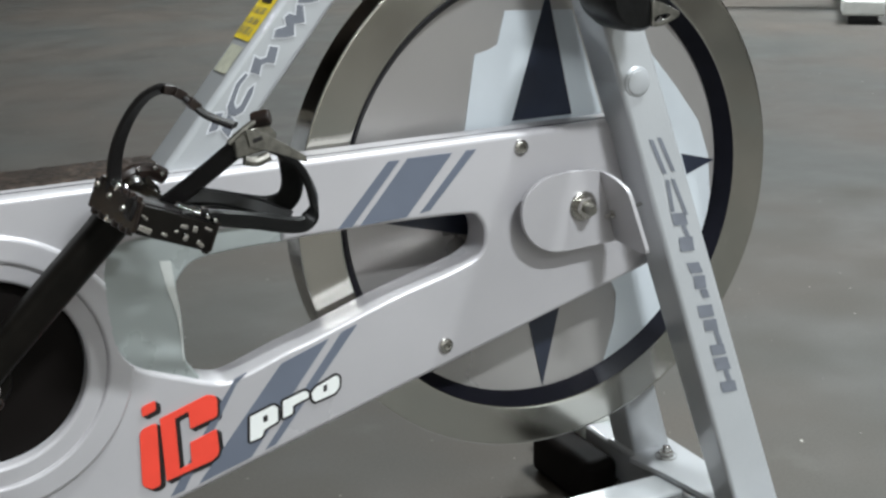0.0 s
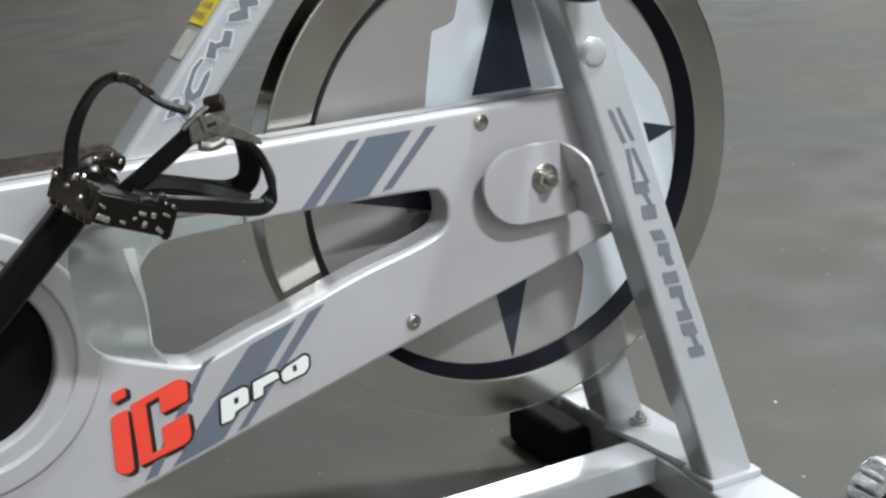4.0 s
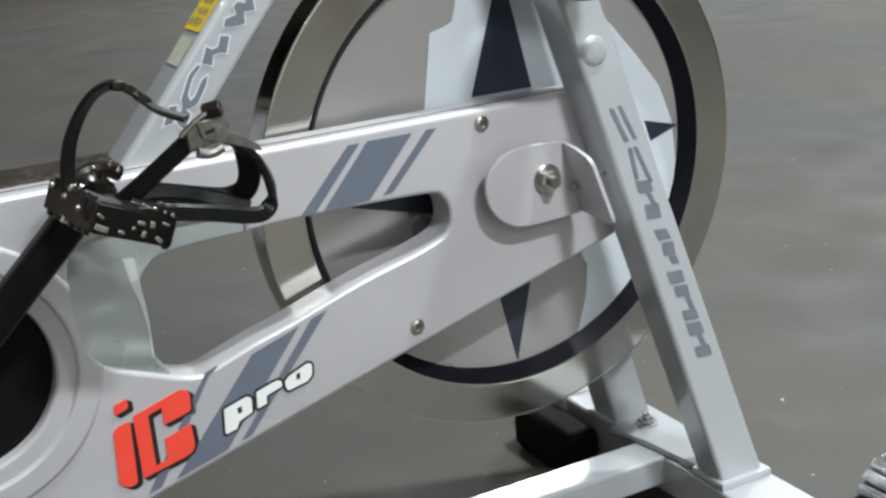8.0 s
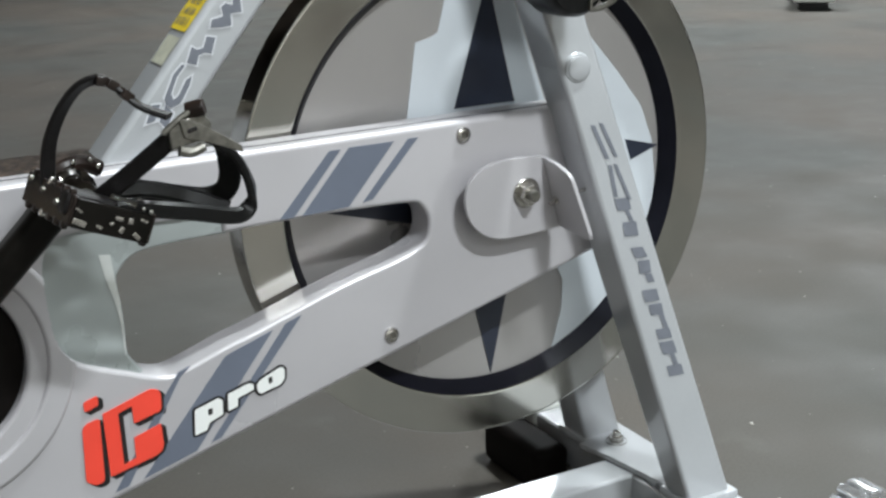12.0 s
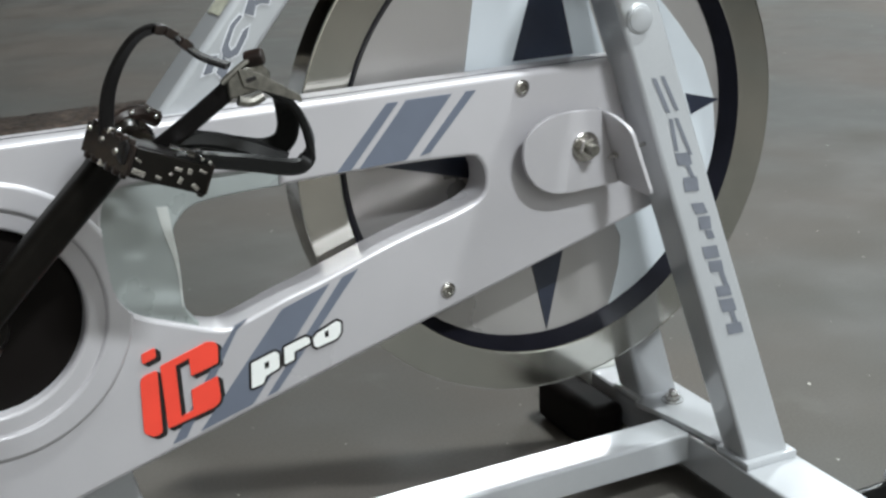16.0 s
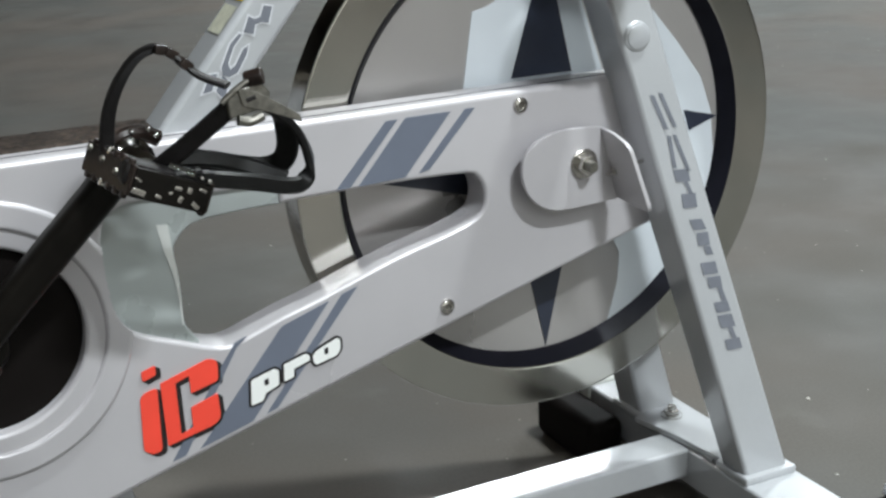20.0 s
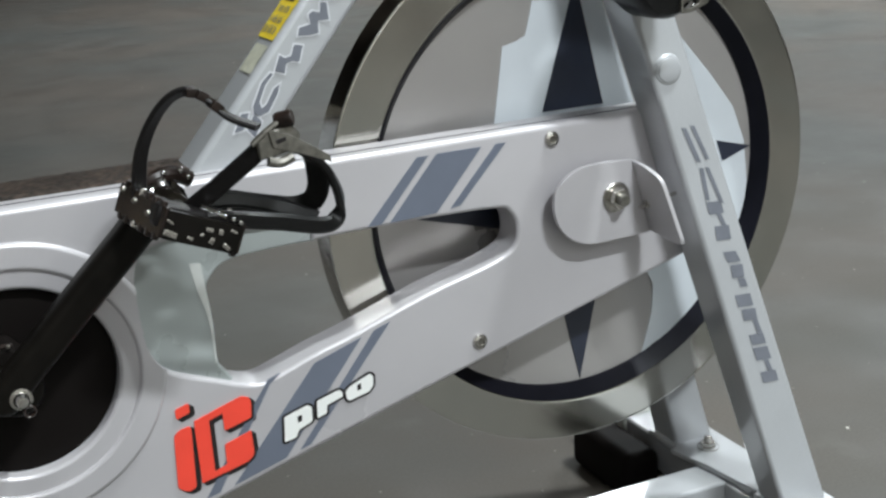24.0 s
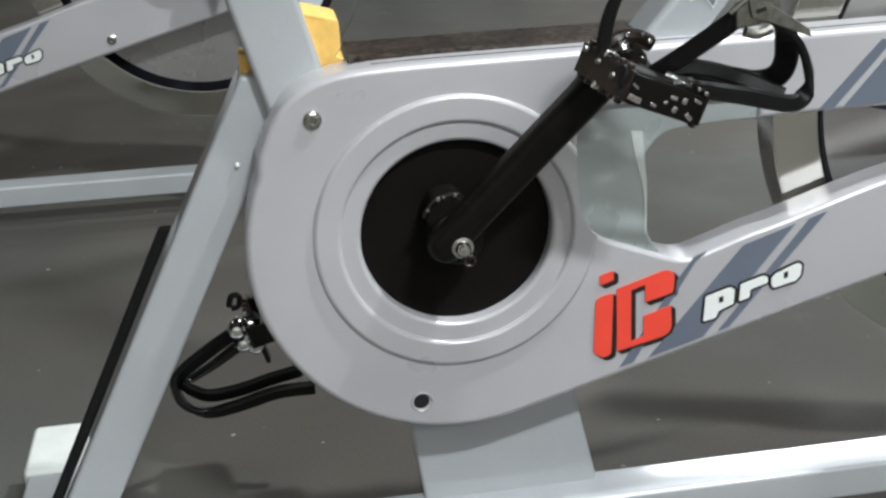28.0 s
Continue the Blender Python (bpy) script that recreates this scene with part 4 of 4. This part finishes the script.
def clip_parts(ped, m):
    inv = m.inverted()

    def loc(pts):
        return [tuple(inv @ Vector(p)) for p in pts]
    # near and far arms of the toe clip, meeting round the toe
    clip = part("toe_clip", ribbon(loc([(0.130, -0.130, 0.487), (0.1425, -0.130, 0.4865), (0.1788, -0.130, 0.4790), (0.2128, -0.128, 0.4700), (0.2255, -0.126, 0.4722), (0.2310, -0.123, 0.4860), (0.2235, -0.120, 0.5090), (0.2069, -0.120, 0.5241), (0.1900, -0.124, 0.5340)]), [(0, 0, 1), (0, 0, 1), (0, 0, 1), (0, 0.6, 0.8), (0, 1, 0.1), (0, 1, 0)], 0.0125, 0.006, 7), BLACK, ped, "black plastic toe clip")
    part("clip_band", ribbon(loc([(0.216, -0.112, 0.518), (0.2205, -0.105, 0.510), (0.2232, -0.100, 0.4932), (0.2195, -0.095, 0.4810), (0.2080, -0.090, 0.4760), (0.190, -0.088, 0.479), (0.150, -0.085, 0.490)]), [(0.88, -0.47, 0), (0.88, -0.47, 0), (0.88, -0.47, 0), (0.6, -0.3, -0.5), (0, -0.3, -1), (0, -0.3, -1)], 0.017, 0.004, 7), BLACK, clip)
    part("clip_arm", ribbon(loc([(0.135, -0.108, 0.496), (0.160, -0.110, 0.494), (0.190, -0.114, 0.484), (0.212, -0.124, 0.474)]), [(0, 0.3, 1), (0, 0.3, 1)], 0.012, 0.006, 6), BLACK, clip)
    strap = part("strap", ribbon(loc([(0.0945, -0.085, 0.490), (0.0946, -0.085, 0.5096), (0.0985, -0.088, 0.5338), (0.1078, -0.093, 0.5553), (0.1200, -0.098, 0.5703), (0.1329, -0.103, 0.5747), (0.1441, -0.110, 0.5675), (0.1560, -0.120, 0.5560), (0.1719, -0.132, 0.5490)]), [(0.9, 0.2, 0.0), (0.8, 0.4, -0.2), (0.5, 0.6, -0.4), (0.3, 0.8, -0.4), (0.3, 0.9, 0.1), (0.3, 0.9, 0.2)], 0.0125, 0.004, 7), STRAP, ped, "black toe strap loop")
    for k, q in enumerate(((0.1335, -0.104, 0.5745), (0.1400, -0.107, 0.5715), (0.1480, -0.113, 0.5640))):
        part("keeper", moved(box(-0.0045, 0.0045, -0.008, 0.008, -0.0035, 0.0035, 0.0015), inv @ Matrix.Translation(q) @ Matrix.Rotation(math.radians((10, 35, 45)[k]), 4, "Y")), CAGE, strap, "dark worn strap keeper")
    part("strap_tail", ribbon(loc([(0.104, -0.097, 0.476), (0.1140, -0.100, 0.4834), (0.1392, -0.120, 0.5065), (0.1636, -0.140, 0.5310), (0.174, -0.143, 0.541)]), [(0.7, 0, -0.7), (0.7, 0, -0.7)], 0.0135, 0.004, 6), STRAP, strap)
    guide = part("strap_guide", tube(loc([(0.104, -0.062, 0.500), (0.112, -0.060, 0.5065), (0.125, -0.057, 0.5075), (0.138, -0.054, 0.5010)]), 0.0065, 5, 10), CAGE, ped, "dark worn strap guide")
    for q in ((0.117, -0.066, 0.5110), (0.130, -0.063, 0.5105), (0.136, -0.060, 0.5045)):
        part("rivet", moved(lathe([(0, -0.0025), (0.0018, -0.0015), (0.0022, 0.0)], 0, 0, 10), inv @ Matrix.Translation(q)), CHROME, guide, "bright rivet")
    buckle = part("buckle", slab(rounded([(-0.020, -0.010), (0.016, -0.012), (0.022, 0.000), (0.016, 0.012), (-0.016, 0.011)], 0.004, 4), -0.004, 0.004, r=0.002), BUCKLE, ped, "worn steel strap buckle")
    buckle.matrix_local = inv @ pose(0.180, -0.1455, 0.540, 0, -14, 0) @ Matrix.Scale(0.8, 4)
    part("buckle_roller", tube([(-0.014, -0.006, -0.012), (-0.004, -0.006, -0.017), (0.008, -0.006, -0.016)], 0.0045, 4, 10), BUCKLE, buckle)
    part("buckle_lever", loft([[(x, -0.007, z - w), (x, -0.003, z - w), (x, -0.003, z + w), (x, -0.007, z + w)] for x, z, w in ((-0.006, 0.006, 0.009), (0.011, -0.005, 0.0085), (0.027, -0.019, 0.0060), (0.040, -0.031, 0.0035))], True, 0.001), BUCKLE, buckle, "flat buckle lever")
    part("buckle_slot", box(-0.002, 0.007, -0.0078, -0.0060, -0.0005, 0.0035, 0.0006), INK, buckle, "dark slot in the buckle")
    part("buckle_drum", moved(lathe([(0, -0.008), (0.0065, -0.008), (0.0075, -0.006), (0.0075, 0.006), (0.0065, 0.008), (0, 0.008)], 0, 0, 20), pose(0.012, -0.002, 0.0165, 0, 0, 62)), CAGE, buckle, "dark roller of the buckle")
    part("buckle_pin", tube([(-0.022, -0.002, 0.006), (-0.004, -0.004, 0.014), (0.010, -0.004, 0.017), (0.018, -0.003, 0.011)], 0.0028, 5, 8), BUCKLE, buckle)


def far_clip(ped, m):
    inv = m.inverted()

    def loc(pts):
        return [tuple(inv @ Vector(p)) for p in pts]
    clip = part("toe_clip", ribbon(loc([(-0.165, 0.172, 0.212), (-0.197, 0.178, 0.191), (-0.227, 0.186, 0.1676), (-0.247, 0.190, 0.150), (-0.2515, 0.190, 0.136), (-0.2450, 0.190, 0.1185), (-0.226, 0.190, 0.1065), (-0.195, 0.190, 0.1105), (-0.155, 0.190, 0.1205), (-0.118, 0.190, 0.1215)]), [(0, 0.6, 1), (0, 0.6, 1), (0, 1, 0.4), (0, 0.6, 1), (0, 0.4, 1)], 0.018, 0.007, 6), BLACK, ped, "black plastic toe clip")
    part("clip_arm", ribbon(loc([(-0.165, 0.215, 0.178), (-0.190, 0.220, 0.160), (-0.214, 0.220, 0.1436), (-0.241, 0.214, 0.132), (-0.248, 0.200, 0.140)]), [(0, 0.5, 1), (0, 1, 0.4)], 0.017, 0.006, 6), BLACK, clip)
    part("clip_band", ribbon(loc([(-0.246, 0.192, 0.142), (-0.235, 0.192, 0.131), (-0.2185, 0.192, 0.1240), (-0.188, 0.192, 0.1275), (-0.160, 0.192, 0.1350), (-0.130, 0.192, 0.141)]), [(0, 0.4, 1), (0, 0.4, 1)], 0.017, 0.006, 6), BLACK, clip)
    part("strap", ribbon(loc([(-0.160, 0.172, 0.166), (-0.163, 0.173, 0.176), (-0.168, 0.176, 0.190), (-0.150, 0.18, 0.215), (-0.120, 0.185, 0.215)]), [(0, 1, 0), (0, 1, 0)], 0.016, 0.004, 6), STRAP, ped, "black toe strap")
    part("buckle", tube(loc([(-0.192, 0.180, 0.222), (-0.189, 0.180, 0.232), (-0.182, 0.180, 0.232), (-0.183, 0.180, 0.222), (-0.190, 0.180, 0.220)]), 0.003, 5, 8), BLACK, ped)
    for p, r in (((-0.187, 0.166, 0.203), 0.009), ((-0.176, 0.165, 0.208), 0.0075), ((-0.182, 0.166, 0.188), 0.0085), ((-0.171, 0.166, 0.184), 0.008), ((-0.176, 0.164, 0.196), 0.007)):
        part("cage_bolt", moved(lathe([(0, -r), (r * 0.7, -r * 0.7), (r, 0), (r, r)], 0, 0, 14), inv @ Matrix.Translation(p)), CHROME, ped, "bright bolt")


def brake(bike):
    # black block drawn out over the stabiliser's side, standing for the shade there
    part("block_and_side_shade", box(0.640, 0.6865, 0.130, 0.258, 0.0, 0.060, 0.013, 4), DISK, bike, "black rubber block, lengthened to stand for shade on the stabiliser")


def exercise_bike():
    bike = tagged(new("exercise_bike"), "silver indoor exercise bike with chain guard and steel flywheel", "exercise bike", group="exercise bikes")
    chain_guard(bike)
    flywheel(bike)
    axle_bracket(bike)
    fork(bike)
    base(bike)
    frame_tubes(bike)
    crank_set(bike)
    brake(bike)
    return bike


bike = exercise_bike()
second = copy_thing(bike, pose(-0.753, 1.053, 0, 0, 0, -1.0))
for o in second.children:
    if o.name.startswith("flywheel"):  # this wheel stands at another turn
        o.matrix_local = pose(WX, 0, WZ) @ Matrix.Rotation(math.radians(-30), 4, "Y") @ pose(-WX, 0, -WZ)


def far_machine():
    """The low frame of another machine, its near foot in view, the beam and posts added."""
    m = tagged(new("exercise_machine"), "silver machine frame on a white capped foot", "exercise machine")
    m.matrix_world = pose(4.085, 3.25, 0, 0, 0, -41)
    foot = part("foot_tube", box(-0.075, 0.075, 0.05, 1.25, 0.045, 0.10, 0.008), SILVER, m, "broad silver foot tube")
    for y0, y1 in ((0.0, 0.16), (1.16, 1.32)):
        part("end_cap", box(-0.093, 0.093, y0, y1, 0.036, 0.108, 0.018, 4), CAP, foot, "white plastic end cap")
        part("rubber_foot", box(-0.064, 0.064, y0 + 0.012, y1 - 0.03, 0.0, 0.040, 0.006), BLACK, foot, "black rubber foot")
    # unseen upright, beam and rear post, added to throw a shadow band
    part("upright", loft([[(x, y, z) for x, y in ((-0.04, 0.56), (0.04, 0.56), (0.04, 0.68), (-0.04, 0.68))] for z in (0.095, 1.05)], True, 0.005), SILVER, m, "silver upright post, added out of view")
    part("beam", box(-1.25, 0.05, 0.585, 0.655, 0.27, 0.34, 0.006), SILVER, m, "long silver beam, added unseen to shade the floor")
    part("rear_post", loft([[(x, y, z) for x, y in ((-1.25, 0.585), (-1.17, 0.585), (-1.17, 0.655), (-1.25, 0.655))] for z in (0.0, 0.275)], True, 0.005), SILVER, m, "short silver rear post, added out of view")
    return m


far_machine()
